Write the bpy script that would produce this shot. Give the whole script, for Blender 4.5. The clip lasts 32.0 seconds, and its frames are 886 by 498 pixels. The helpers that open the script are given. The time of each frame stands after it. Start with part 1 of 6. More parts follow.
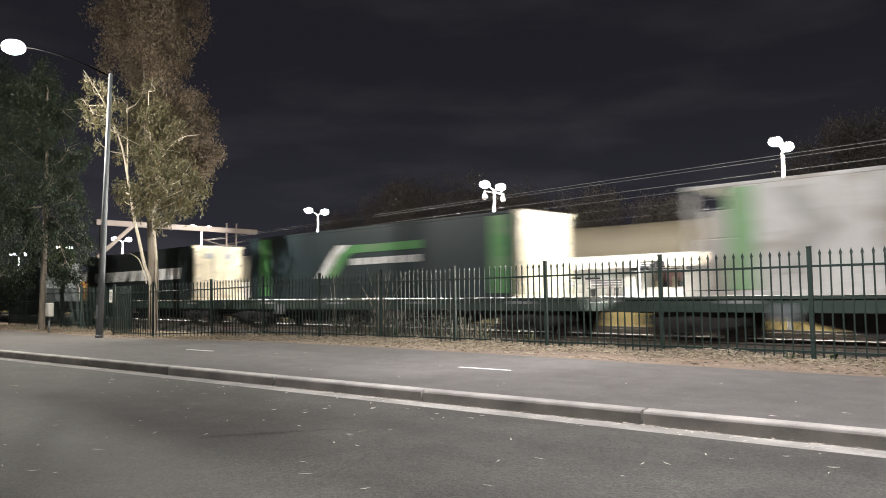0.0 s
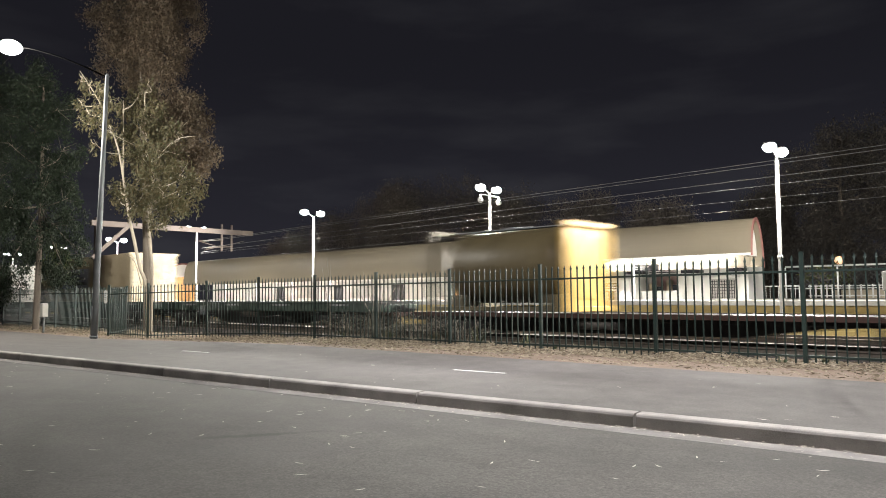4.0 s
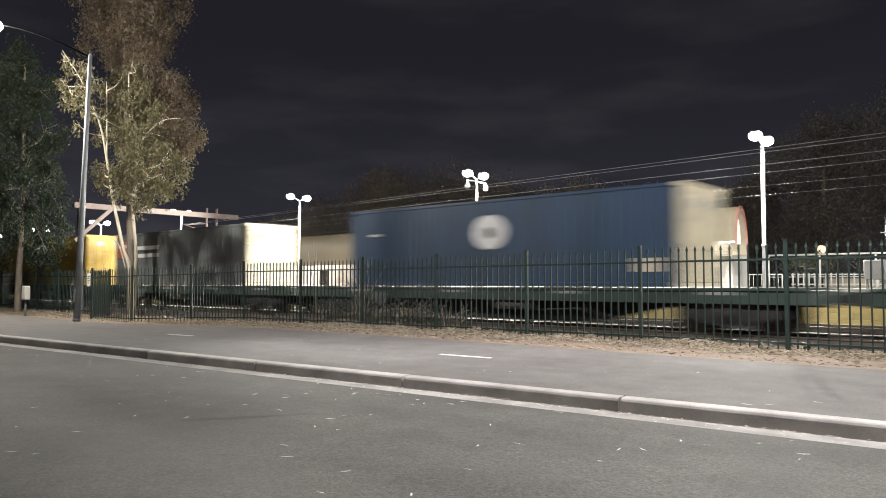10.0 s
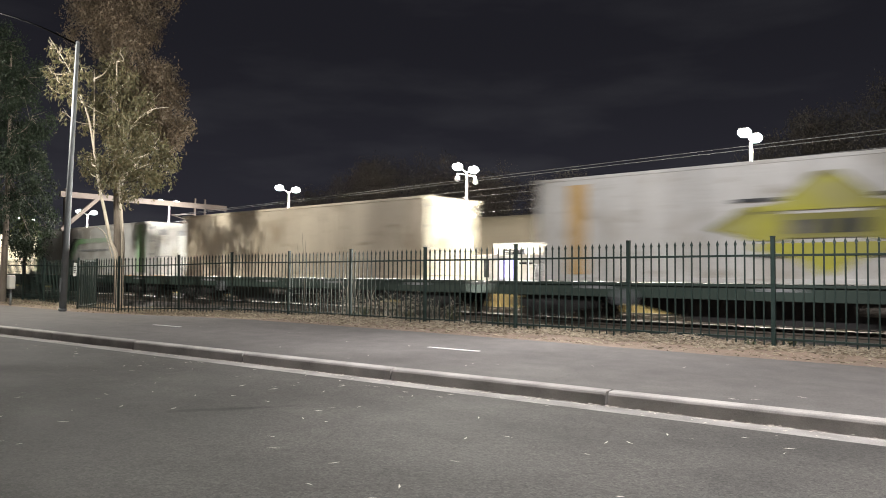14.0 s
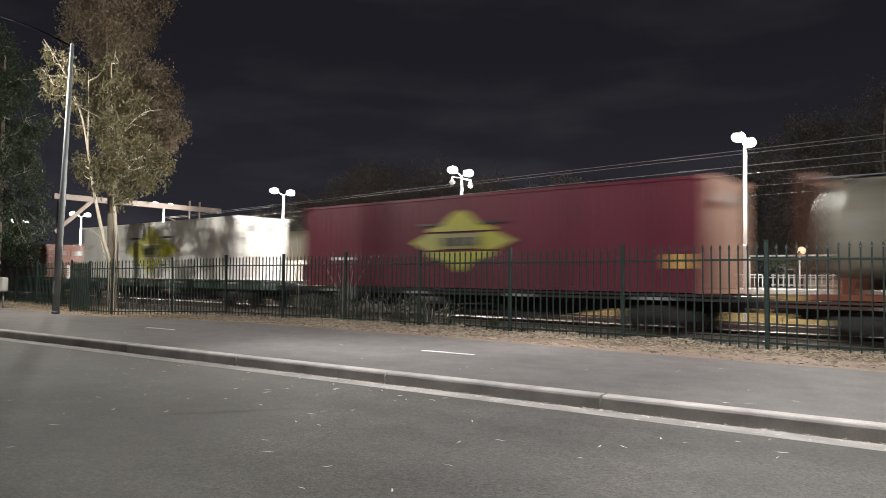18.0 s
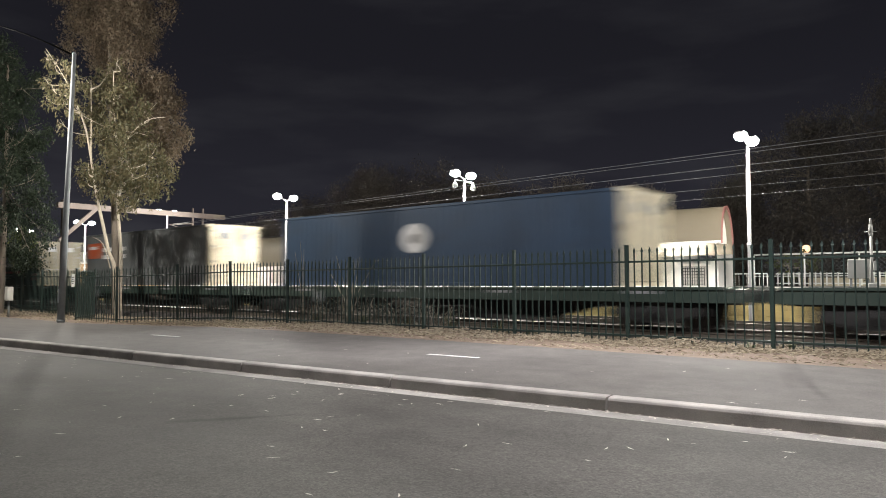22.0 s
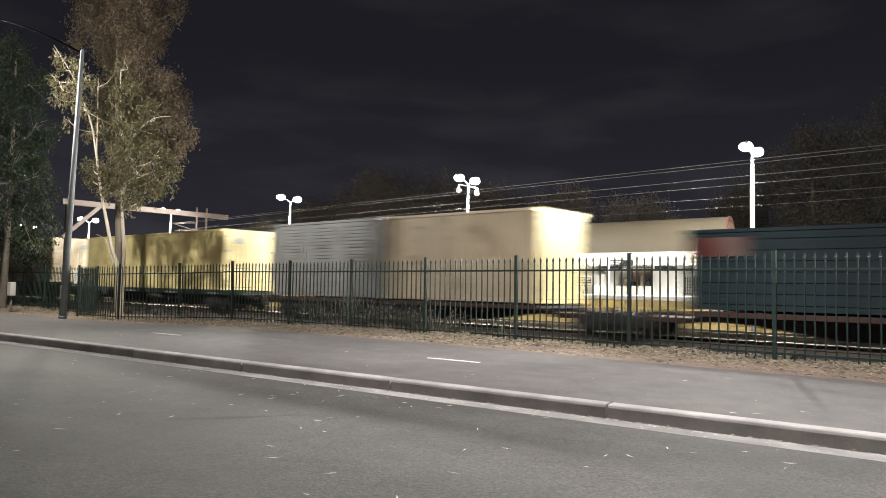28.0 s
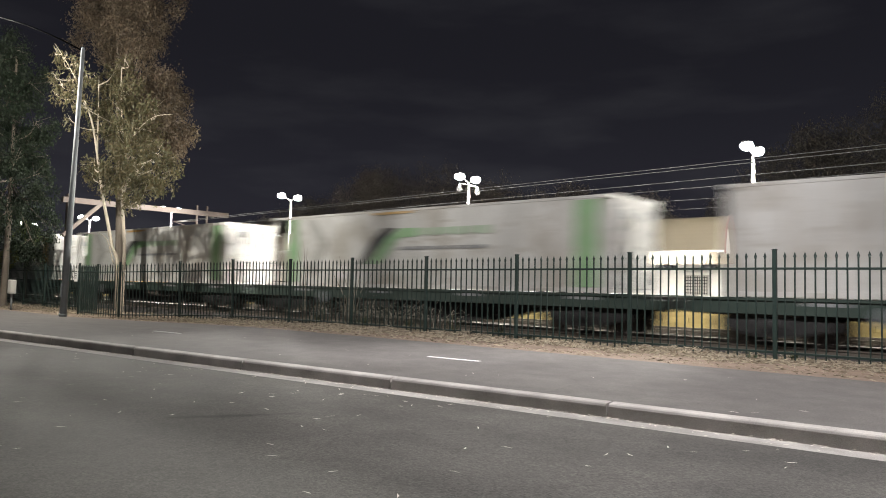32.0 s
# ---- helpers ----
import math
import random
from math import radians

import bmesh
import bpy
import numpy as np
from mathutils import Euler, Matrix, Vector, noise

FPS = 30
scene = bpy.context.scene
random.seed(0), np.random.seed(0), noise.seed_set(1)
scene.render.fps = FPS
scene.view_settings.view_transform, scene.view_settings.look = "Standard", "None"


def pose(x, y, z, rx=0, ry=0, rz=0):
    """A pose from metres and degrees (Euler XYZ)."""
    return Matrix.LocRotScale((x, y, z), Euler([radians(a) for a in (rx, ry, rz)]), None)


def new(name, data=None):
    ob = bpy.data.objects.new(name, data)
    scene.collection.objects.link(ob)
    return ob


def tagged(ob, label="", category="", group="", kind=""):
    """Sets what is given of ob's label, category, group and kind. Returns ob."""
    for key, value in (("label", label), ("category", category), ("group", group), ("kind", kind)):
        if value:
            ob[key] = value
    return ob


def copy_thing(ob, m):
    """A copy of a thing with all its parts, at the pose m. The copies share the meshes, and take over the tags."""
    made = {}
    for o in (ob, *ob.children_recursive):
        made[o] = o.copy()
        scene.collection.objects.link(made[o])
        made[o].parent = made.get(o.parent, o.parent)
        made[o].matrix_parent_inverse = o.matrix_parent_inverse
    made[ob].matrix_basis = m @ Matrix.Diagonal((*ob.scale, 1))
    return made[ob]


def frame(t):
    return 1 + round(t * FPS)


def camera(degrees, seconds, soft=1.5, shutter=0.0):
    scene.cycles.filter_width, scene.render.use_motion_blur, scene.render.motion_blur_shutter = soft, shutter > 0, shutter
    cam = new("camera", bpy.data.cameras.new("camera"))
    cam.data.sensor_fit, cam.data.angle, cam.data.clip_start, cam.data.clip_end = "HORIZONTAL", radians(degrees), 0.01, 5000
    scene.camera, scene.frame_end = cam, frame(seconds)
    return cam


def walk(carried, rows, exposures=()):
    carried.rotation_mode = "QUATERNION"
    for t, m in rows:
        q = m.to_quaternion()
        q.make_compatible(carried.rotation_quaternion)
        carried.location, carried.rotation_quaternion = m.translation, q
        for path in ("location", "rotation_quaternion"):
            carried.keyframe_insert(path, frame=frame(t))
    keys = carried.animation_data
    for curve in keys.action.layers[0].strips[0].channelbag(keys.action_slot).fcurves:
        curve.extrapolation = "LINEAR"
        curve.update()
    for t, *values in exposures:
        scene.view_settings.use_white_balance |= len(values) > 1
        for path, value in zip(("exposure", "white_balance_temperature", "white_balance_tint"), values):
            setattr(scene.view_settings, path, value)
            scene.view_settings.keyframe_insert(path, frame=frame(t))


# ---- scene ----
def view(yaw, pitch, roll, dx, dy, dz):
    """The camera's pose on its spot: turned left of +y, tilted up, leaning, with the sway of the holder."""
    return pose(dx, dy, 1.117 + dz, 90 + pitch, 0, yaw) @ pose(0, 0, 0, 0, 0, roll)


cam = camera(63.2, 32.0, soft=0.95, shutter=0.9)
walk(cam, [
    (0, view(42.993, 3.646, -0.703, -0.014, 0.035, 0.017)),
    (0.5, view(42.999, 3.731, -0.933, -0.011, 0.030, 0.018)),
    (1, view(42.918, 3.786, -0.961, -0.009, 0.026, 0.018)),
    (1.5, view(42.844, 3.846, -0.587, -0.003, 0.021, 0.018)),
    (2, view(42.768, 3.901, -0.628, 0.002, 0.016, 0.019)),
    (2.5, view(42.715, 3.895, -0.757, 0.012, 0.010, 0.021)),
    (3, view(42.744, 3.895, -0.463, 0.023, 0.004, 0.024)),
    (3.5, view(42.696, 3.870, -0.481, 0.031, -0.000, 0.026)),
    (5.5, view(42.371, 3.735, 0.045, 0.009, -0.034, 0.014)),
    (6, view(42.306, 3.618, 0.123, 0.007, -0.026, 0.011)),
    (6.5, view(42.282, 3.546, 0.714, 0.005, -0.017, 0.009)),
    (7, view(42.200, 3.473, 0.513, 0.004, -0.009, 0.006)),
    (7.5, view(42.163, 3.426, 0.361, 0.005, -0.009, 0.006)),
    (8, view(42.012, 3.324, 0.240, 0.007, -0.009, 0.006)),
    (8.5, view(41.904, 3.203, -0.118, 0.008, -0.008, 0.006)),
    (9, view(41.822, 3.043, 0.039, 0.007, -0.005, 0.005)),
    (9.5, view(41.679, 2.834, -0.085, 0.007, -0.003, 0.003)),
    (10, view(41.535, 2.734, 0.046, 0.005, -0.001, 0.001)),
    (10.5, view(41.407, 2.662, 0.390, 0.005, -0.001, -0.001)),
    (11, view(41.333, 2.577, 0.381, 0.004, -0.000, -0.003)),
    (11.5, view(41.159, 2.417, 0.307, 0.005, -0.003, -0.002)),
    (12, view(41.067, 2.347, 0.563, 0.006, -0.006, -0.001)),
    (12.5, view(40.972, 2.281, 0.558, 0.004, -0.005, -0.001)),
    (13, view(40.888, 2.253, 0.549, 0.001, -0.005, -0.001)),
    (13.5, view(40.749, 2.215, 0.776, -0.002, -0.004, -0.002)),
    (14, view(40.655, 2.203, 0.584, -0.005, -0.003, -0.003)),
    (14.5, view(40.586, 2.215, 0.597, -0.007, -0.002, -0.003)),
    (16.5, view(40.364, 2.445, 0.615, -0.005, 0.008, -0.004)),
    (17, view(40.317, 2.476, 0.495, -0.004, 0.007, -0.004)),
    (17.5, view(40.313, 2.478, 0.389, -0.003, 0.007, -0.004)),
    (18, view(40.258, 2.476, 0.723, -0.002, 0.006, -0.004)),
    (18.5, view(40.260, 2.508, 0.577, -0.004, 0.010, -0.005)),
    (19, view(40.280, 2.516, 0.262, -0.006, 0.015, -0.006)),
    (19.5, view(40.288, 2.517, -0.159, -0.005, 0.015, -0.005)),
    (20, view(40.283, 2.537, 0.040, -0.003, 0.015, -0.003)),
    (20.5, view(40.287, 2.583, -0.251, -0.003, 0.012, -0.001)),
    (21, view(40.358, 2.622, -0.179, -0.002, 0.009, 0.001)),
    (21.5, view(40.433, 2.663, -0.281, -0.004, 0.010, 0.001)),
    (22, view(40.546, 2.726, -0.069, -0.006, 0.011, -0.000)),
    (22.5, view(40.619, 2.796, -0.434, -0.006, 0.011, 0.000)),
    (23, view(40.610, 2.831, -0.435, -0.006, 0.011, 0.000)),
    (23.5, view(40.581, 2.888, 0.151, -0.005, 0.006, 0.000)),
    (24, view(40.604, 2.920, 0.529, -0.004, 0.002, 0.000)),
    (24.5, view(40.609, 2.983, 0.455, -0.005, 0.001, -0.002)),
    (25, view(40.630, 3.036, 0.570, -0.005, -0.000, -0.003)),
    (25.5, view(40.633, 3.077, 0.357, -0.005, 0.001, -0.005)),
    (27.5, view(40.692, 3.099, 0.821, -0.010, 0.014, -0.012)),
    (28, view(40.749, 3.089, 1.138, -0.007, 0.007, -0.011)),
    (28.5, view(40.783, 3.083, 1.221, -0.006, 0.002, -0.010)),
    (29, view(40.775, 3.052, 1.317, -0.005, -0.004, -0.010)),
    (29.5, view(40.780, 3.036, 1.341, -0.009, -0.002, -0.011)),
    (30, view(40.770, 3.038, 1.113, -0.012, 0.001, -0.013)),
    (30.5, view(40.779, 3.034, 0.854, -0.013, 0.003, -0.013)),
    (31, view(40.759, 3.023, 1.180, -0.014, 0.004, -0.012)),
    (31.5, view(40.760, 3.018, 1.270, -0.013, 0.004, -0.011)),
    (32, view(40.770, 2.986, 1.254, -0.012, 0.003, -0.011)),
], [(0, 0.05), (1, 0.02), (2, -0.16), (3, -0.25), (3.5, -0.28), (4.6, -0.2), (5.6, -0.04), (6, 0.12), (11, 0.08), (15, -0.1), (20, -0.18), (32, -0.15)])

# ---- light ----
world = bpy.data.worlds.new("night_sky")
scene.world = world
world.use_nodes = True
wn, wl = world.node_tree.nodes, world.node_tree.links
wbg = wn["Background"]
wtc = wn.new("ShaderNodeTexCoord")
wmap = wn.new("ShaderNodeMapping")
wmap.inputs["Scale"].default_value = (1.6, 1.6, 7.0)
wnoise = wn.new("ShaderNodeTexNoise")
wnoise.inputs["Scale"].default_value = 2.2
wnoise.inputs["Detail"].default_value = 6
wramp = wn.new("ShaderNodeValToRGB")
wramp.color_ramp.elements[0].position, wramp.color_ramp.elements[0].color = 0.48, (0.0142, 0.0140, 0.0188, 1)
wramp.color_ramp.elements[1].position, wramp.color_ramp.elements[1].color = 0.78, (0.026, 0.026, 0.031, 1)
wl.new(wtc.outputs["Generated"], wmap.inputs["Vector"])
wl.new(wmap.outputs["Vector"], wnoise.inputs["Vector"])
wl.new(wnoise.outputs["Fac"], wramp.inputs["Fac"])
wl.new(wramp.outputs["Color"], wbg.inputs["Color"])
wsep, wgrad = wn.new("ShaderNodeSeparateXYZ"), wn.new("ShaderNodeMapRange")
wgrad.interpolation_type = "SMOOTHSTEP"
wgrad.inputs[1].default_value, wgrad.inputs[2].default_value, wgrad.inputs[3].default_value, wgrad.inputs[4].default_value = 0.0, 0.34, 1.75, 0.92
wl.new(wtc.outputs["Generated"], wsep.inputs[0])
wl.new(wsep.outputs["Z"], wgrad.inputs[0])
wl.new(wgrad.outputs[0], wbg.inputs["Strength"])      # town glow low in the sky

LAMP_COOL = (1.0, 0.965, 0.88)
LAMP_WARM = (1.0, 0.955, 0.87)
LAMP_UNSEEN = (1.0, 0.96, 0.98)


def lamp_light(x, y, z, power, colour, size=0.12, spot=None, tilt=0, lean=0):
    data = bpy.data.lights.new("lamp_light", "SPOT" if spot else "POINT")
    data.energy, data.color, data.shadow_soft_size = power, colour, size
    if spot:
        data.spot_size, data.spot_blend = radians(spot), 0.2
    ob = new("lamp_light", data)
    ob.matrix_basis = pose(x, y, z, tilt, lean)
    return ob


PLAT_Y = 26.1          # platform edge
POLE_Y = 25.4          # row of platform lamps
POLE_X = [4.9, -7.99, -20.45, -33.52] + [-46.89 - 12.98 * i for i in range(5)]
POLE_Z = 6.05
for px in POLE_X:
    lamp_light(px, POLE_Y - 0.65, POLE_Z - 0.34, 2300 if px > -10 else 3900, LAMP_COOL, 0.085, 122, -15).data.spot_blend = 0.3
for px in POLE_X[:6]:
    for lean in (58, -58):          # wings thrown along the platform, strongest from the lamps by the building
        lamp_light(px, POLE_Y - 0.65, POLE_Z - 0.34, 3800 if px > 0 else 11000 if px < -30 else 19000 if px < -10 else 14000 if lean > 0 else 4500, LAMP_COOL, 0.085, 92, -35, lean).data.spot_blend = 0.5
    lamp_light(px, POLE_Y + 0.5, POLE_Z - 0.34, 4200 if px > -10 else 1300, LAMP_COOL, 0.12)
lamp_light(-27.85, 7.95, 9.5, 7600, LAMP_WARM, 0.2)
# unseen second street lamp, added to brighten the near road and the train
lamp_light(-1.61, 7.65, 9.4, 6900, LAMP_UNSEEN, 0.2, 92, 9.2, 2.4).data.spot_blend = 0.66
lamp_light(-1.61, 7.65, 9.4, 6400, LAMP_UNSEEN, 0.2, 41.8, 13.6, 43.6).data.spot_blend = 0.6      # second beam of the added lamp, thrown along the road
lamp_light(-1.61, 7.65, 9.4, 5100, LAMP_UNSEEN, 0.2, 110, 26, 60).data.spot_blend = 0.6     # third beam of the added lamp, for the train's sides
strip_light = bpy.data.lights.new("canopy_tubes", "AREA")
strip_light.shape, strip_light.size, strip_light.size_y, strip_light.energy, strip_light.color = "RECTANGLE", 46, 0.3, 14000, (1, 0.97, 0.93)
new("canopy_tubes", strip_light).matrix_basis = pose(-35.5, 32.1, 3.26)


# ---- materials ----
def mat(name, colour, rough=0.6, metal=0.0, vary=0.18, scale=3.0, fine=60.0, bump=0.15, spec=0.4, per_object=0.0, streak=False, grain=0.35):
    """A painted, stony or metal surface with stains at two scales and a fine relief."""
    m = bpy.data.materials.new(name)
    m.use_nodes = True
    n, l = m.node_tree.nodes, m.node_tree.links
    b = n["Principled BSDF"]
    tc = n.new("ShaderNodeTexCoord")
    src = tc.outputs["Object"]
    if streak:
        mp = n.new("ShaderNodeMapping")
        mp.inputs["Scale"].default_value = (1.0, 1.0, 0.16)
        l.new(src, mp.inputs["Vector"])
        src = mp.outputs["Vector"]
    big, small = n.new("ShaderNodeTexNoise"), n.new("ShaderNodeTexNoise")
    big.inputs["Scale"].default_value, big.inputs["Detail"].default_value = scale, 5
    small.inputs["Scale"].default_value, small.inputs["Detail"].default_value = fine, 3
    l.new(src, big.inputs["Vector"])
    l.new(tc.outputs["Object"], small.inputs["Vector"])
    mix = n.new("ShaderNodeMix")
    mix.data_type = "FLOAT"
    mix.inputs[0].default_value = grain
    l.new(big.outputs["Fac"], mix.inputs[2])
    l.new(small.outputs["Fac"], mix.inputs[3])
    ramp = n.new("ShaderNodeMapRange")
    ramp.inputs[1].default_value, ramp.inputs[2].default_value = 0.3, 0.7
    ramp.inputs[3].default_value, ramp.inputs[4].default_value = 1 - vary, 1 + vary
    l.new(mix.outputs[0], ramp.inputs[0])
    value = ramp.outputs[0]
    if per_object:
        info = n.new("ShaderNodeObjectInfo")
        rr = n.new("ShaderNodeMapRange")
        rr.inputs[3].default_value, rr.inputs[4].default_value = 1 - per_object, 1 + per_object
        l.new(info.outputs["Random"], rr.inputs[0])
        mul = n.new("ShaderNodeMath")
        mul.operation = "MULTIPLY"
        l.new(value, mul.inputs[0])
        l.new(rr.outputs[0], mul.inputs[1])
        value = mul.outputs[0]
    col = n.new("ShaderNodeMix")
    col.data_type, col.blend_type = "RGBA", "MULTIPLY"
    col.inputs[0].default_value = 1.0
    col.inputs[6].default_value = (*colour, 1)
    comb = n.new("ShaderNodeCombineColor")
    for i in range(3):
        l.new(value, comb.inputs[i])
    l.new(comb.outputs[0], col.inputs[7])
    l.new(col.outputs[2], b.inputs["Base Color"])
    rmap = n.new("ShaderNodeMapRange")
    rmap.inputs[3].default_value, rmap.inputs[4].default_value = max(0.05, rough - 0.12), min(1, rough + 0.12)
    l.new(big.outputs["Fac"], rmap.inputs[0])
    l.new(rmap.outputs[0], b.inputs["Roughness"])
    b.inputs["Metallic"].default_value = metal
    b.inputs["Specular IOR Level"].default_value = spec
    if bump:
        bp = n.new("ShaderNodeBump")
        bp.inputs["Strength"].default_value, bp.inputs["Distance"].default_value = bump, 0.02
        l.new(small.outputs["Fac"], bp.inputs["Height"])
        l.new(bp.outputs["Normal"], b.inputs["Normal"])
    return m


def glow(name, colour, strength):
    m = bpy.data.materials.new(name)
    m.use_nodes = True
    b = m.node_tree.nodes["Principled BSDF"]
    b.inputs["Base Color"].default_value = (0.8, 0.8, 0.8, 1)
    b.inputs["Emission Color"].default_value = (*colour, 1)
    b.inputs["Emission Strength"].default_value = strength
    return m


ASPHALT = mat("asphalt", (0.080, 0.0765, 0.069), 0.85, vary=0.5, scale=1.1, fine=75, bump=0.14, grain=0.65)
PATH = mat("path_asphalt", (0.112, 0.105, 0.098), 0.85, vary=0.2, scale=0.5, fine=105, bump=0.1, grain=0.4)


SMEAR_U, SMEAR_V, SMEAR_A = -6.2, -2.6, 0.99


def tar_patches(m, depth=0.62, stone=46.0, speckle=0.5):
    """Dark oily stains and thin cracks over the asphalt."""
    n, l = m.node_tree.nodes, m.node_tree.links
    b = n["Principled BSDF"]
    src = b.inputs["Base Color"].links[0].from_socket
    tc = n.new("ShaderNodeTexCoord")
    mp = n.new("ShaderNodeMapping")
    mp.inputs["Scale"].default_value = (0.35, 1.1, 1)
    no = n.new("ShaderNodeTexNoise")
    no.inputs["Scale"].default_value, no.inputs["Detail"].default_value = 0.55, 4
    l.new(tc.outputs["Object"], mp.inputs["Vector"])
    l.new(mp.outputs["Vector"], no.inputs["Vector"])
    mr = n.new("ShaderNodeMapRange")
    mr.inputs[1].default_value, mr.inputs[2].default_value, mr.inputs[3].default_value, mr.inputs[4].default_value = 0.46, 0.66, 1.0, depth
    l.new(no.outputs["Fac"], mr.inputs[0])
    vo = n.new("ShaderNodeTexVoronoi")
    vo.feature = "DISTANCE_TO_EDGE"
    vo.inputs["Scale"].default_value = 0.42
    wob = n.new("ShaderNodeTexNoise")
    wob.inputs["Scale"].default_value = 2.5
    add = n.new("ShaderNodeMix")
    add.data_type = "VECTOR"
    add.inputs[0].default_value = 0.22
    l.new(tc.outputs["Object"], wob.inputs["Vector"])
    l.new(tc.outputs["Object"], add.inputs[4])
    l.new(wob.outputs["Color"], add.inputs[5])
    l.new(add.outputs[1], vo.inputs["Vector"])
    cr = n.new("ShaderNodeMapRange")
    cr.inputs[1].default_value, cr.inputs[2].default_value, cr.inputs[3].default_value, cr.inputs[4].default_value = 0.0, 0.006, 0.86, 1.0
    l.new(vo.outputs["Distance"], cr.inputs[0])
    mu = n.new("ShaderNodeMath")
    mu.operation = "MULTIPLY"
    l.new(mr.outputs[0], mu.inputs[0])
    l.new(cr.outputs[0], mu.inputs[1])
    bl = n.new("ShaderNodeMapRange")
    bl.inputs[1].default_value, bl.inputs[2].default_value, bl.inputs[3].default_value, bl.inputs[4].default_value = 0.34, 0.66, 0.87, 1.09
    wob.inputs["Detail"].default_value = 6
    l.new(wob.outputs["Fac"], bl.inputs[0])
    m3 = n.new("ShaderNodeMath")
    m3.operation = "MULTIPLY"
    l.new(mu.outputs[0], m3.inputs[0])
    l.new(bl.outputs[0], m3.inputs[1])
    mu = m3
    # one long smear of old oil in the lane
    sm = n.new("ShaderNodeMapping")
    sm.vector_type = "TEXTURE"
    sm.inputs["Location"].default_value = (SMEAR_U, SMEAR_V, -0.15)
    sm.inputs["Rotation"].default_value = (0, 0, SMEAR_A)
    sm.inputs["Scale"].default_value = (0.78, 0.11, 1)
    l.new(tc.outputs["Object"], sm.inputs["Vector"])
    ln = n.new("ShaderNodeVectorMath")
    ln.operation = "LENGTH"
    l.new(sm.outputs["Vector"], ln.inputs[0])
    ad = n.new("ShaderNodeMath")
    ad.operation = "ADD"
    l.new(ln.outputs["Value"], ad.inputs[0])
    l.new(wob.outputs["Fac"], ad.inputs[1])
    ss = n.new("ShaderNodeMapRange")
    ss.inputs[1].default_value, ss.inputs[2].default_value, ss.inputs[3].default_value, ss.inputs[4].default_value = 0.75, 1.45, 0.45, 1.0
    l.new(ad.outputs[0], ss.inputs[0])
    m2 = n.new("ShaderNodeMath")
    m2.operation = "MULTIPLY"
    l.new(mu.outputs[0], m2.inputs[0])
    l.new(ss.outputs[0], m2.inputs[1])
    mu = m2
    # coarse aggregate: pale and dark stones showing in the worn binder
    st = n.new("ShaderNodeTexVoronoi")
    st.inputs["Scale"].default_value = stone
    sr = n.new("ShaderNodeMapRange")
    sr.inputs[3].default_value, sr.inputs[4].default_value = 1 - speckle, 1 + speckle
    ssep = n.new("ShaderNodeSeparateColor")
    l.new(tc.outputs["Object"], st.inputs["Vector"])
    l.new(st.outputs["Color"], ssep.inputs[0])
    l.new(ssep.outputs[0], sr.inputs[0])
    m4 = n.new("ShaderNodeMath")
    m4.operation = "MULTIPLY"
    l.new(mu.outputs[0], m4.inputs[0])
    l.new(sr.outputs[0], m4.inputs[1])
    mu = m4
    cc = n.new("ShaderNodeCombineColor")
    for i in range(3):
        l.new(mu.outputs[0], cc.inputs[i])
    mx = n.new("ShaderNodeMix")
    mx.data_type, mx.blend_type = "RGBA", "MULTIPLY"
    mx.inputs[0].default_value = 1.0
    l.new(src, mx.inputs[6])
    l.new(cc.outputs[0], mx.inputs[7])
    l.new(mx.outputs[2], b.inputs["Base Color"])


tar_patches(ASPHALT, 0.66, 52.0, 0.26)
tar_patches(PATH, 0.86, 70.0, 0.14)


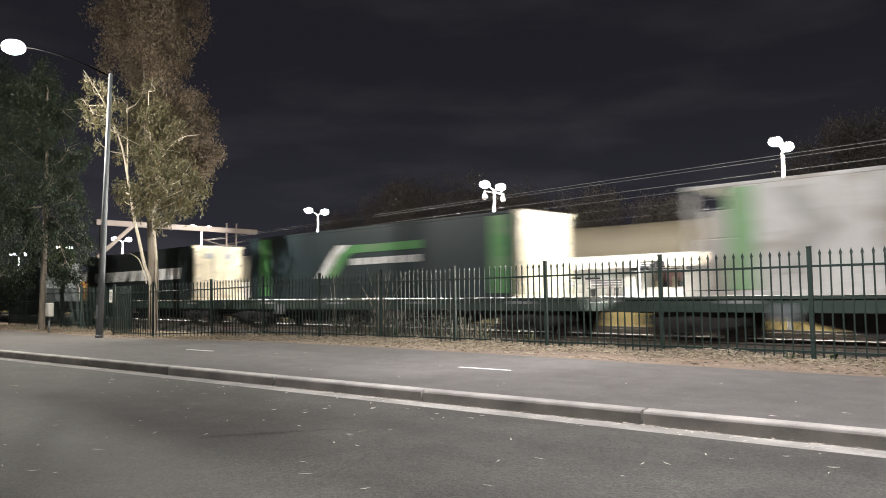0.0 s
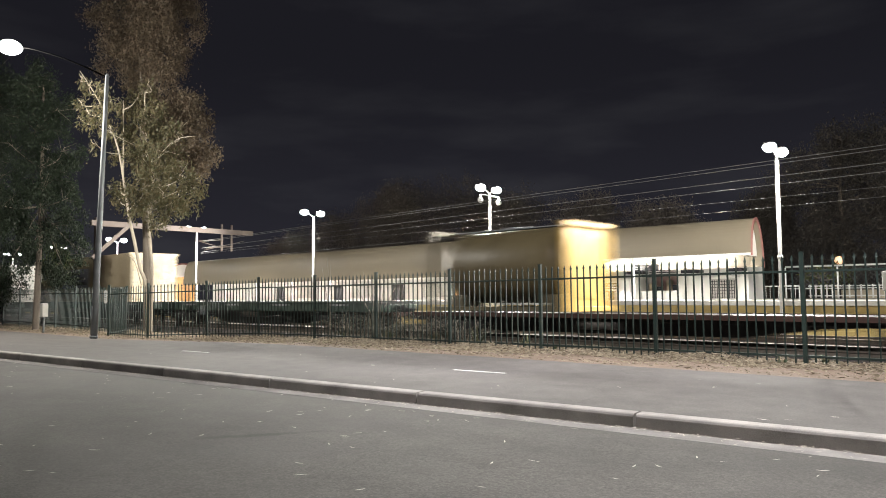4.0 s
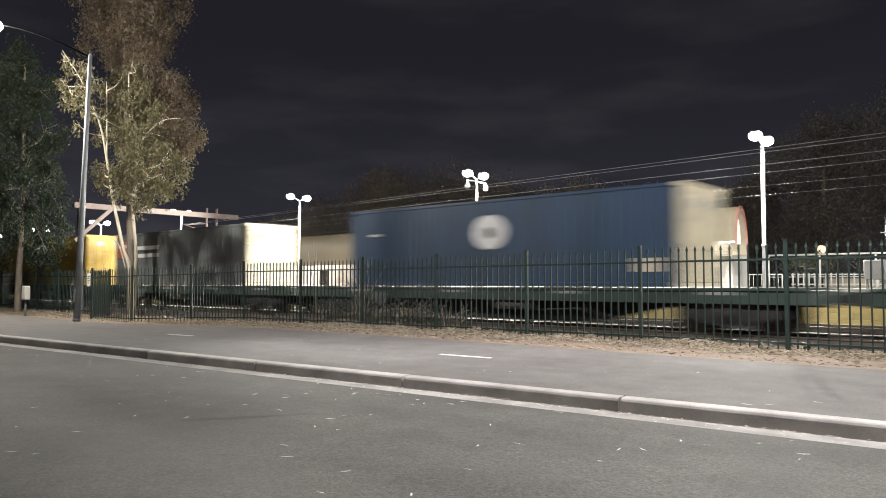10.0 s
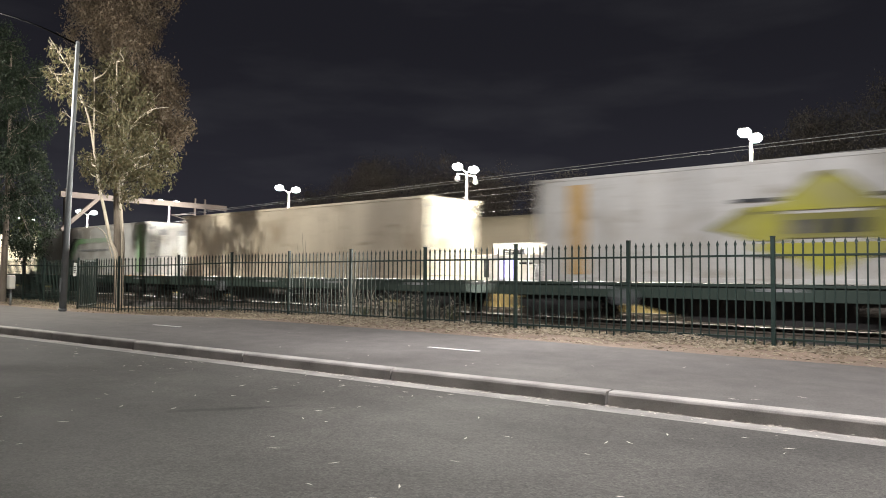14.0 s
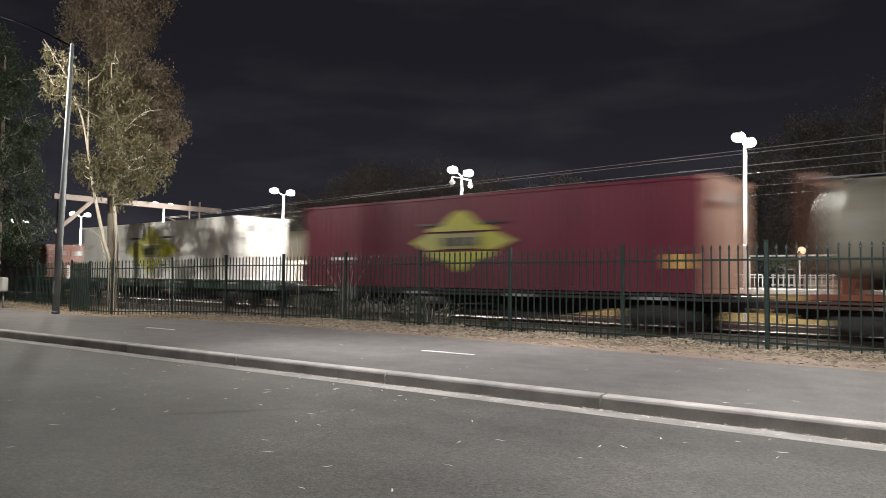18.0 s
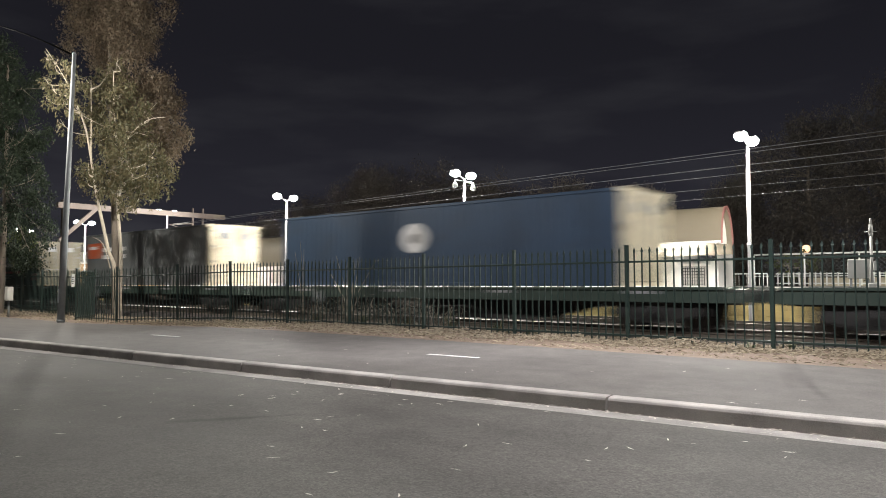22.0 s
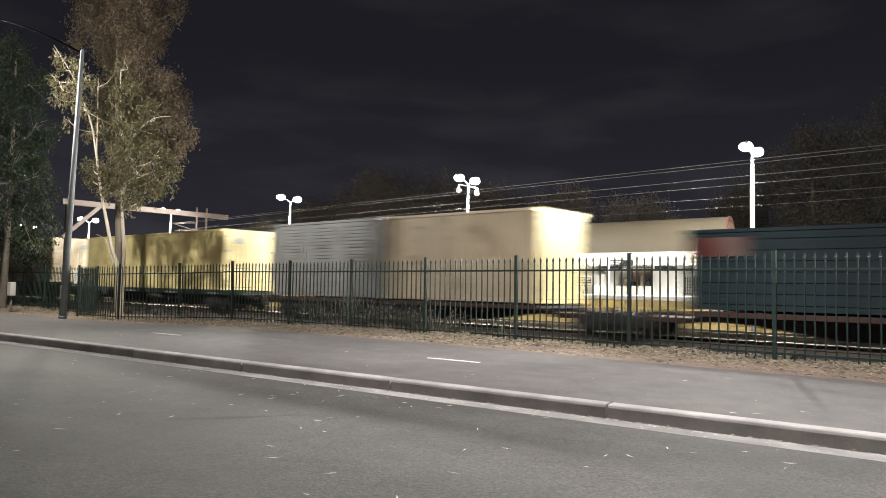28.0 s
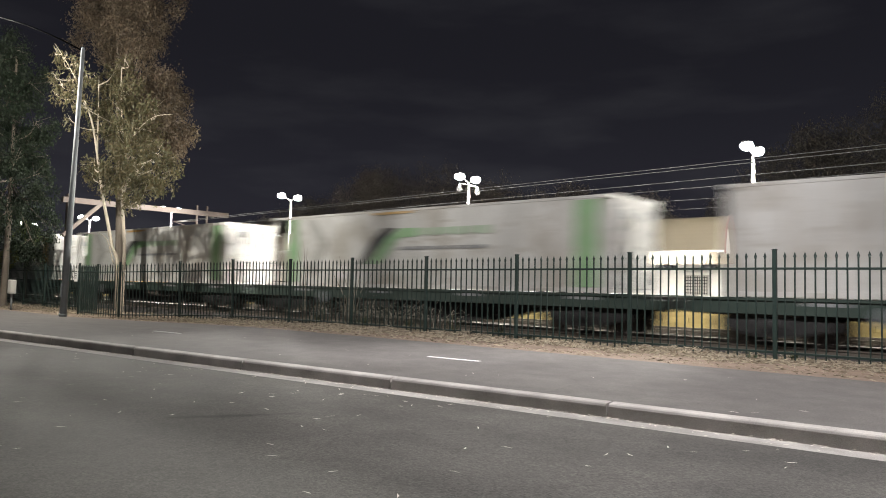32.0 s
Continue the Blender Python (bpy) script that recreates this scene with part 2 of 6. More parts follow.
def grime(m, depth=0.55, tint=(0.30, 0.25, 0.18)):
    """Uneven dirt over a painted wall: cloudy blotches and runs from the top, other on every wall."""
    n, l = m.node_tree.nodes, m.node_tree.links
    b = n["Principled BSDF"]
    src = b.inputs["Base Color"].links[0].from_socket
    tc, info = n.new("ShaderNodeTexCoord"), n.new("ShaderNodeObjectInfo")
    off = n.new("ShaderNodeVectorMath")
    off.operation = "MULTIPLY_ADD"
    off.inputs[1].default_value = (1, 1, 1)
    sc = n.new("ShaderNodeVectorMath")
    sc.operation = "SCALE"
    sc.inputs[0].default_value = (61.0, 23.0, 17.0)
    l.new(info.outputs["Random"], sc.inputs["Scale"])
    l.new(tc.outputs["Object"], off.inputs[0])
    l.new(sc.outputs["Vector"], off.inputs[2])
    facs = []
    for stretch, scale, lo, hi in (((1, 1, 0.8), 0.8, 0.52, 0.66), ((1, 1, 0.09), 2.6, 0.55, 0.80), ((1, 1, 1.2), 1.7, 0.58, 0.68)):
        mp = n.new("ShaderNodeMapping")
        mp.inputs["Scale"].default_value = stretch
        no = n.new("ShaderNodeTexNoise")
        no.inputs["Scale"].default_value, no.inputs["Detail"].default_value, no.inputs["Distortion"].default_value = scale, 5, 0.6
        mr = n.new("ShaderNodeMapRange")
        mr.inputs[1].default_value, mr.inputs[2].default_value = lo, hi
        l.new(off.outputs["Vector"], mp.inputs["Vector"])
        l.new(mp.outputs["Vector"], no.inputs["Vector"])
        l.new(no.outputs["Fac"], mr.inputs[0])
        facs.append(mr.outputs[0])
    a = n.new("ShaderNodeMath")
    a.operation = "MAXIMUM"
    l.new(facs[0], a.inputs[0])
    l.new(facs[1], a.inputs[1])
    c = n.new("ShaderNodeMath")
    c.operation = "MAXIMUM"
    l.new(a.outputs[0], c.inputs[0])
    l.new(facs[2], c.inputs[1])
    d = n.new("ShaderNodeMath")
    d.operation = "MULTIPLY"
    d.inputs[1].default_value = depth
    l.new(c.outputs[0], d.inputs[0])
    mx = n.new("ShaderNodeMix")
    mx.data_type = "RGBA"
    l.new(d.outputs[0], mx.inputs[0])
    l.new(src, mx.inputs[6])
    mx.inputs[7].default_value = (*tint, 1)
    l.new(mx.outputs[2], b.inputs["Base Color"])


KERB = mat("kerb_concrete", (0.42, 0.40, 0.37), 0.85, vary=0.5, scale=1.6, fine=120, bump=0.12, per_object=0.22)
GUTTER = mat("gutter_concrete", (0.33, 0.315, 0.295), 0.85, vary=0.5, scale=2.0, fine=90, bump=0.4)
DIRT = mat("dirt", (0.19, 0.142, 0.105), 0.95, vary=0.35, scale=1.8, fine=70, bump=0.7)
EARTH = mat("earth", (0.06, 0.05, 0.04), 0.95, vary=0.3, scale=0.3, fine=20, bump=0.5)
BALLAST = mat("ballast", (0.055, 0.05, 0.047), 0.95, vary=0.4, scale=8, fine=40, bump=1.0)
STRAW = mat("dry_leaf", (0.62, 0.59, 0.52), 0.85, vary=0.35, scale=9, fine=80, bump=0)
PAINTLINE = mat("line_paint", (0.62, 0.62, 0.6), 0.7, vary=0.3, scale=8, fine=80, bump=0.2)
FENCE = mat("fence_green", (0.012, 0.024, 0.02), 0.45, vary=0.2, scale=6, bump=0.05, spec=0.5)
WIRE = mat("wire", (0.2, 0.2, 0.2), 0.7, 0.0, vary=0.1, bump=0)
GALV = mat("galvanised", (0.20, 0.215, 0.225), 0.6, 0.35, vary=0.15, scale=5, bump=0.05)
WHITE_POLE = mat("white_pole", (0.75, 0.75, 0.73), 0.45, vary=0.08, scale=3, bump=0.03)
STEEL_DARK = mat("dark_steel", (0.028, 0.027, 0.027), 0.6, 0.2, vary=0.35, scale=3, bump=0.15)
RAIL = mat("rail_steel", (0.15, 0.13, 0.11), 0.52, 0.6, vary=0.2, scale=6, bump=0.05)
PINK_STEEL = mat("portal_paint", (0.125, 0.098, 0.088), 0.6, 0.1, vary=0.15, scale=3, bump=0.05)
CREAM_BLOCK = mat("cream_block", (0.46, 0.36, 0.15), 0.8, vary=0.12, scale=2.5, fine=40, bump=0.3, per_object=0.08)
CONCRETE = mat("platform_concrete", (0.42, 0.41, 0.38), 0.8, vary=0.15, scale=1.5, fine=80, bump=0.2)
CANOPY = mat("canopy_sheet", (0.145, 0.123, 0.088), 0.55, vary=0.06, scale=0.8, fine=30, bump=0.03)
CANOPY_WHITE = mat("canopy_white", (0.78, 0.77, 0.74), 0.4, vary=0.05, scale=1.5, bump=0.02)
STATION_WHITE = mat("station_wall", (0.72, 0.71, 0.68), 0.6, vary=0.06, scale=1.5, bump=0.05)
ORANGE_WALL = mat("ochre_wall", (0.62, 0.33, 0.12), 0.7, vary=0.1, scale=1.5, bump=0.1)
MAST_GREY = mat("mast_grey", (0.24, 0.24, 0.23), 0.6, vary=0.15, scale=3, bump=0.03)
SLEEPER = mat("sleeper_concrete", (0.14, 0.13, 0.12), 0.9, vary=0.3, scale=4, fine=60, bump=0.3)
# near-black colour holds back the lamp's own light on the galvanised arm
LAMP_ARM = mat("unlit_arm", (0.003, 0.003, 0.003), 0.95, 0.0, vary=0.2, scale=5, bump=0, spec=0.0)
KIOSK_PINK = mat("kiosk_wall", (0.40, 0.27, 0.25), 0.7, vary=0.15, scale=3, bump=0.05)
DULL_WALL = mat("cream_wall", (0.50, 0.44, 0.33), 0.8, vary=0.2, scale=2, bump=0.1)
RIM_RED = mat("rim_paint", (0.20, 0.085, 0.075), 0.5, vary=0.1, scale=4, bump=0.03)
GLASS_DARK = mat("dark_panel", (0.03, 0.03, 0.035), 0.2, vary=0.2, scale=5, bump=0)
BARK = mat("bark", (0.27, 0.235, 0.185), 0.85, vary=0.4, scale=6, fine=30, bump=0.5, streak=True)
BARK_DARK = mat("dark_bark", (0.12, 0.10, 0.08), 0.9, vary=0.4, scale=6, fine=30, bump=0.6, streak=True)
LAMP_GLOW = glow("lamp_glow", (1.0, 0.97, 0.9), 60)
STREET_GLOW = glow("street_glow", (1.0, 0.95, 0.85), 90)
TUBE_GLOW = glow("tube_glow", (1.0, 0.97, 0.93), 8)
GLOBE_GLOW = glow("globe_glow", (1.0, 0.50, 0.22), 1.6)
SCREEN_GLOW = glow("screen_glow", (0.45, 0.4, 1.0), 1.6)


def leaf_mat(name, colour, back):
    m = mat(name, colour, 0.6, vary=0.25, scale=2, fine=30, bump=0)
    n, l = m.node_tree.nodes, m.node_tree.links
    geo = n.new("ShaderNodeNewGeometry")
    b = n["Principled BSDF"]
    link = b.inputs["Base Color"].links[0]
    mix = n.new("ShaderNodeMix")
    mix.data_type = "RGBA"
    l.new(geo.outputs["Random Per Island"], mix.inputs[0])
    l.new(link.from_socket, mix.inputs[6])
    mix.inputs[7].default_value = (*back, 1)
    l.new(mix.outputs[2], b.inputs["Base Color"])
    # thin blades let part of the light through
    tr, ms, out = n.new("ShaderNodeBsdfTranslucent"), n.new("ShaderNodeMixShader"), n["Material Output"]
    ms.inputs[0].default_value = 0.42
    l.new(mix.outputs[2], tr.inputs["Color"])
    l.new(b.outputs[0], ms.inputs[1])
    l.new(tr.outputs[0], ms.inputs[2])
    l.new(ms.outputs[0], out.inputs["Surface"])
    return m


LEAF_GUM = leaf_mat("gum_leaf", (0.056, 0.058, 0.027), (0.098, 0.078, 0.040))
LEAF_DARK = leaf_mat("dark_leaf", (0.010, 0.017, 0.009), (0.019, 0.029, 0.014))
# leaf colour raised to stand in for light that misses the distant trees
LEAF_FAR_PALED = leaf_mat("far_leaf_paled", (0.17, 0.148, 0.126), (0.20, 0.174, 0.148))
LEAF_TALL = leaf_mat("tall_leaf", (0.062, 0.047, 0.031), (0.10, 0.074, 0.047))
LEAF_BACK = leaf_mat("back_leaf", (0.07, 0.062, 0.052), (0.088, 0.078, 0.066))
LEAF_LIT = leaf_mat("lit_leaf", (0.10, 0.14, 0.03), (0.16, 0.17, 0.05))
# dark tree's leaf with the lamp light put into its colour
LEAF_DARK_LIT = leaf_mat("dark_leaf_lit", (0.055, 0.08, 0.02), (0.10, 0.11, 0.032))
LEAF_BUSH = leaf_mat("bush_leaf", (0.055, 0.06, 0.045), (0.10, 0.095, 0.075))
TWIG = mat("dry_twig", (0.27, 0.25, 0.205), 0.9, vary=0.3, scale=6, bump=0)
GRASS = leaf_mat("strap_leaf", (0.07, 0.10, 0.06), (0.22, 0.20, 0.13))


# ---- mesh helpers ----
def mesh_from(name, bm, material):
    me = bpy.data.meshes.new(name)
    bm.to_mesh(me)
    bm.free()
    for m in (material if isinstance(material, (list, tuple)) else [material]):
        me.materials.append(m)
    return me


def part(name, bm, material, parent, label="", at=None):
    """Links a bmesh (or a ready mesh) as one mesh object under a thing or a part."""
    me = bm if isinstance(bm, bpy.types.Mesh) else mesh_from(name, bm, material)
    ob = new(name, me)
    if parent is not None:
        ob.parent = parent
    if at is not None:
        ob.matrix_basis = at
    if label:
        ob["label"] = label
    return ob


def thing(name, label, category, at=None, group="", kind=""):
    ob = new(name)
    ob.empty_display_size = 0.2
    if at is not None:
        ob.matrix_basis = at
    return tagged(ob, label, category, group, kind)


def box(bm, x0, x1, y0, y1, z0, z1, bevel=0.0):
    vs = [bm.verts.new((x, y, z)) for x in (x0, x1) for y in (y0, y1) for z in (z0, z1)]
    fs = [bm.faces.new([vs[i] for i in q]) for q in ((0, 1, 3, 2), (4, 6, 7, 5), (0, 4, 5, 1), (2, 3, 7, 6), (0, 2, 6, 4), (1, 5, 7, 3))]
    if bevel:
        es = list({e for f in fs for e in f.edges})
        bmesh.ops.bevel(bm, geom=es, offset=bevel, segments=1, affect="EDGES")
    return bm


def boxes(*specs, bevel=0.0):
    bm = bmesh.new()
    for s in specs:
        box(bm, *s, bevel=bevel)
    return bm


def tube(bm, a, b, r0, r1=None, n=8, caps=True):
    """A tapered round bar from a to b."""
    a, b = Vector(a), Vector(b)
    r1 = r0 if r1 is None else r1
    d = (b - a).normalized()
    u = d.orthogonal().normalized()
    v = d.cross(u)
    ring = []
    for p, r in ((a, r0), (b, r1)):
        ring.append([bm.verts.new(p + (u * math.cos(2 * math.pi * i / n) + v * math.sin(2 * math.pi * i / n)) * r) for i in range(n)])
    for i in range(n):
        f = bm.faces.new((ring[0][i], ring[0][(i + 1) % n], ring[1][(i + 1) % n], ring[1][i]))
        f.smooth = n > 5
    if caps:
        bm.faces.new(ring[0][::-1])
        bm.faces.new(ring[1])
    return bm


def tubes(*specs, n=8):
    bm = bmesh.new()
    for s in specs:
        tube(bm, *s, n=n)
    return bm


def pipe(pts, r0, r1, n=8):
    """One bent round bar through the points."""
    bm = bmesh.new()
    rings = []
    for i, p in enumerate(pts):
        d = (pts[min(i + 1, len(pts) - 1)] - pts[max(i - 1, 0)]).normalized()
        u = d.cross(Vector((0, 0.1, 1))).normalized()
        v = d.cross(u)
        r = r0 + (r1 - r0) * i / (len(pts) - 1)
        rings.append([bm.verts.new(p + (u * math.cos(6.2832 * k / n) + v * math.sin(6.2832 * k / n)) * r) for k in range(n)])
    for a, b in zip(rings, rings[1:]):
        for k in range(n):
            bm.faces.new((a[k], a[(k + 1) % n], b[(k + 1) % n], b[k])).smooth = True
    bm.faces.new(rings[0][::-1])
    bm.faces.new(rings[-1])
    return bm


def extrude(profile, axis, a, b):
    """A solid from a closed outline of (u, v) drawn across an axis: x takes (y, z), y takes (x, z)."""
    bm = bmesh.new()
    def put(u, v, w):
        return (w, u, v) if axis == "x" else (u, w, v)
    r0 = [bm.verts.new(put(u, v, a)) for u, v in profile]
    r1 = [bm.verts.new(put(u, v, b)) for u, v in profile]
    n = len(profile)
    for i in range(n):
        bm.faces.new((r0[i], r0[(i + 1) % n], r1[(i + 1) % n], r1[i]))
    bm.faces.new(r0[::-1])
    bm.faces.new(r1)
    bmesh.ops.recalc_face_normals(bm, faces=bm.faces)
    return bm


def shape(points, y, thick=0.006):
    """A flat emblem in the (x, z) plane, facing -y, standing a little proud."""
    return extrude(points, "y", y - thick, y)


def setting(name, bm, material, label, category):
    return tagged(part(name, bm, material, None), label, category, kind="structure")


# ---- ground, road, path ----
ROAD_TURN = 5.03       # the road runs at this angle to the railway
ROAD = pose(0, 7.05, 0, 0, 0, ROAD_TURN)


def grid_sheet(x0, x1, y0, y1, nx, ny, height):
    bm = bmesh.new()
    vs = [[bm.verts.new((x0 + (x1 - x0) * i / nx, y0 + (y1 - y0) * j / ny, height(x0 + (x1 - x0) * i / nx, y0 + (y1 - y0) * j / ny))) for j in range(ny + 1)] for i in range(nx + 1)]
    for i in range(nx):
        for j in range(ny):
            bm.faces.new((vs[i][j], vs[i + 1][j], vs[i + 1][j + 1], vs[i][j + 1])).smooth = True
    return bm


setting("ground", grid_sheet(-2400, 2400, -2400, 2400, 8, 8, lambda x, y: -0.42), EARTH, "dark bare earth reaching to the horizon", "ground")


def road_z(v):
    return -0.175 + 0.012 * min(0, v + 0.5) * -1 * (1 if v > -5 else 0) + (0.054 if v <= -5 else 0)


def road_mesh():
    bm = bmesh.new()
    edges = [-60, -12, -8, -5, -3, -1.5, -0.39]
    for a, b in zip(edges, edges[1:]):
        q = [bm.verts.new((u, v, road_z(v))) for u, v in ((-160, a), (120, a), (120, b), (-160, b))]
        bm.faces.new(q)
    bmesh.ops.remove_doubles(bm, verts=bm.verts, dist=0.001)
    return bm


road = setting("road", road_mesh(), ASPHALT, "worn grey asphalt road surface", "road")
road.matrix_basis = ROAD
gutter = setting("gutter", extrude([(-0.39, -0.176), (-0.02, -0.192), (-0.02, -0.4), (-0.39, -0.4)], "x", -160, 120), GUTTER, "pale concrete gutter strip beside the kerb", "gutter")
gutter.matrix_basis = ROAD

kerb = thing("kerb", "pale weathered concrete kerb in cast lengths", "kerb", ROAD, kind="structure")
kerb_profile = [(-0.02, -0.4), (-0.02, -0.19), (-0.010, -0.078), (0.0, -0.058), (0.018, -0.047), (0.15, -0.042), (0.15, -0.4)]
KERB_LEN = 2.86
kerb_me = mesh_from("kerb_length", extrude(kerb_profile, "x", 0.012, KERB_LEN - 0.012), KERB)
for i in range(-46, 36):
    part("kerb_length", kerb_me, None, kerb, at=pose(-3.57 + i * KERB_LEN, 0, 0))


def dip(x):
    """The ground by the fence falls away towards the tree."""
    return -0.19 * max(0, min(1, (-16 - x) / 9))


def path_edge(x):
    """The path's ragged far edge, nearer the road towards the tree."""
    return 10.98 + 0.10 * math.sin(x * 0.35) - 0.42 * max(0, min(1, (-7 - x) / 8)) - 0.03 * max(0, -24 - x)


def path_mesh():
    bm = bmesh.new()
    n = 160
    rows = []
    for i in range(n + 1):
        x = -150 + 240 * i / n
        k = 7.05 + 0.088 * x + 0.172
        e = path_edge(x)
        rows.append([bm.verts.new((x, k + (e - k) * f, -0.044 + (0.03 + dip(x)) * f)) for f in (0, 0.5, 1)])
    for a, b in zip(rows, rows[1:]):
        for j in range(2):
            bm.faces.new((a[j], b[j], b[j + 1], a[j + 1]))
    return bm


setting("pavement", path_mesh(), PATH, "wide grey asphalt shared path", "pavement")

line_thing = thing("path_line", "faded white dashes along the shared path", "road marking", ROAD, kind="structure")
for i in range(-8, 6):
    part("dash", boxes((-0.49, 0.49, -0.04, 0.04, -0.001, 0.003)), PAINTLINE, line_thing, at=pose(-7.13 + i * 7.66, 2.36, -0.0265 + 0.55 * dip(-7.13 + i * 7.66)))


def verge_z(x, y):
    f = max(0, min(1, (y - path_edge(x) + 0.15) / 2.2))
    return dip(x) - 0.03 - 0.06 * f + 0.035 * (noise.noise((x * 0.9, y * 1.3, 0)) * 0.7 + noise.noise((x * 3.1, y * 3.7, 5)) * 0.35) * min(1, f * 2)


setting("verge", grid_sheet(-70, 40, 9.6, 16.3, 330, 26, lambda x, y: verge_z(x, y) - (0.12 * max(0, (y - 14.2) / 2))), DIRT, "bare dirt verge below the fence", "verge")
setting("track_bed", extrude([(15.6, -0.42), (16.2, -0.24), (26.3, -0.24), (26.3, -0.42)], "x", -700, 700), BALLAST, "dark stone track ballast", "track bed")


def litter():
    """Fallen bark and dry leaves, each a bent sliver."""
    rnd = random.Random(4)
    verts, faces = [], []
    for i in range(44000):
        x = rnd.uniform(-46, 10) if i % 3 else rnd.uniform(-22, 2)
        e = path_edge(x)
        ragged = 0.5 * noise.noise((x * 0.55, 1, 7)) + 0.3 * noise.noise((x * 2.1, 4, 2))
        inner = e + (0.64 - 0.3 * max(0, min(1, (-7 - x) / 8))) * (13.72 - e) + ragged          # bare soil between here and the path
        y = inner + rnd.random() * (14.2 - inner) if rnd.random() < 0.93 else rnd.uniform(e + 0.1, inner)
        drift = noise.noise((x * 0.8, y * 1.6, 3)) + 0.6 * noise.noise((x * 2.6, y * 3.0, 8))
        if drift < -0.25 and rnd.random() < 0.7:
            continue
        z = verge_z(x, y) + 0.01 + rnd.random() * (0.035 + 0.17 * max(0, drift + 0.15) * min(1, max(0, (y - inner) * 1.6)))
        a, ln, w = rnd.gauss(0.0, 0.8), rnd.uniform(0.03, 0.15), rnd.uniform(0.002, 0.005)
        c, s = math.cos(a) * ln / 2, math.sin(a) * ln / 2
        t1, t2 = rnd.uniform(-0.01, 0.03), rnd.uniform(-0.01, 0.03)
        k = len(verts)
        verts += [(x - c, y - s, z + t1), (x + s / ln * w * 2, y - c / ln * w * 2, z), (x + c, y + s, z + t2), (x - s / ln * w * 2, y + c / ln * w * 2, z + 0.012)]
        faces += [(k, k + 1, k + 2), (k, k + 2, k + 3)]
    me = bpy.data.meshes.new("leaf_litter")
    me.from_pydata(verts, [], faces)
    me.materials.append(LITTER)
    tagged(new("leaf_litter", me), "dry straw-coloured leaves and bark on the dirt verge", "leaf litter", kind="stuff")


LITTER = leaf_mat("litter", (0.11, 0.085, 0.058), (0.50, 0.44, 0.33))
litter()


def road_leaves():
    rnd = random.Random(9)
    verts, faces = [], []
    for i in range(2000):
        if i >= 920:          # crumbs washed along the foot of the kerb
            u = rnd.uniform(-30, 12)
            v = -0.024 - 0.10 * rnd.random() ** 1.6 * (1 + 0.8 * noise.noise((u * 1.3, 0, 0)))
            z = -0.190
        elif i < 400 or 800 <= i:
            u, v = rnd.uniform(-30, 8), -0.45 - rnd.random() ** 1.3 * 7.0
            z = road_z(min(v, -0.45)) + 0.004
        elif i < 740:
            u, v = rnd.uniform(-30, 12) if i % 2 else rnd.uniform(-9, 4), -0.03 - 0.39 * rnd.random() ** 2.2
            z = -0.183
        else:
            u, v = rnd.uniform(-25, 10), rnd.uniform(0.2, 4.0)
            z = -0.028
        a, ln, w = rnd.uniform(0, 6.28), rnd.uniform(0.05, 0.13), rnd.uniform(0.005, 0.010)
        if i >= 920:
            a, ln = rnd.gauss(0, 0.5), ln * 0.6
        c, s = math.cos(a), math.sin(a)
        k = len(verts)
        for p, q, h in ((-ln / 2, 0, 0.006), (0, -w, 0.005), (ln / 2, 0.01, 0.007), (0, w, 0.006)):
            verts.append((u + p * c - q * s, v + p * s + q * c, z + h))
        faces += [(k, k + 1, k + 2, k + 3)]
    me = bpy.data.meshes.new("fallen_leaves")
    me.from_pydata(verts, [], faces)
    me.materials.append(STRAW)
    ob = tagged(new("fallen_leaves", me), "scattered pale dry leaves on the asphalt", "leaves", kind="stuff")
    ob.matrix_basis = ROAD


road_leaves()

# ---- tracks ----
rail_profile = [(-0.07, -0.17), (0.07, -0.17), (0.07, -0.155), (0.012, -0.13), (0.012, -0.045), (0.036, -0.035), (0.036, -0.003), (0.028, 0.0), (-0.028, 0.0), (-0.036, -0.003), (-0.036, -0.035), (-0.012, -0.045), (-0.012, -0.13), (-0.07, -0.155)]
sleeper_me = mesh_from("sleeper", boxes((-0.11, 0.11, -1.25, 1.25, -0.2, 0.0), bevel=0.015), SLEEPER)
for cy in (18.23, 22.8):
    track = thing("railway_track", "steel rails on concrete sleepers in dark ballast", "railway track", pose(0, cy, -0.075), kind="structure")
    for s in (-0.7525, 0.7525):
        part("rail", extrude([(u + s, v) for u, v in rail_profile], "x", -700, 700), RAIL, track)
    for i in range(100):
        part("sleeper", sleeper_me, None, track, at=pose(-52 + i * 0.62, 0, -0.17))


# ---- fence ----
FENCE_H = 1.86
POST_SP = 2.814
FENCE_PTS = [(-3.94 - POST_SP * k, 13.72, -0.011 * max(0, k)) for k in range(-5, 6)] + [(-20.6, 13.42, -0.06), (-23.0, 12.9, -0.13), (-25.1, 11.78, -0.19), (-28.5, 11.82, -0.21), (-30.25, 13.25, -0.19), (-33.0, 13.25, -0.14), (-35.8, 13.3, -0.12), (-38.6, 13.4, -0.1), (-41.4, 13.45, -0.1), (-44.2, 13.5, -0.1), (-47.0, 13.5, -0.1)]


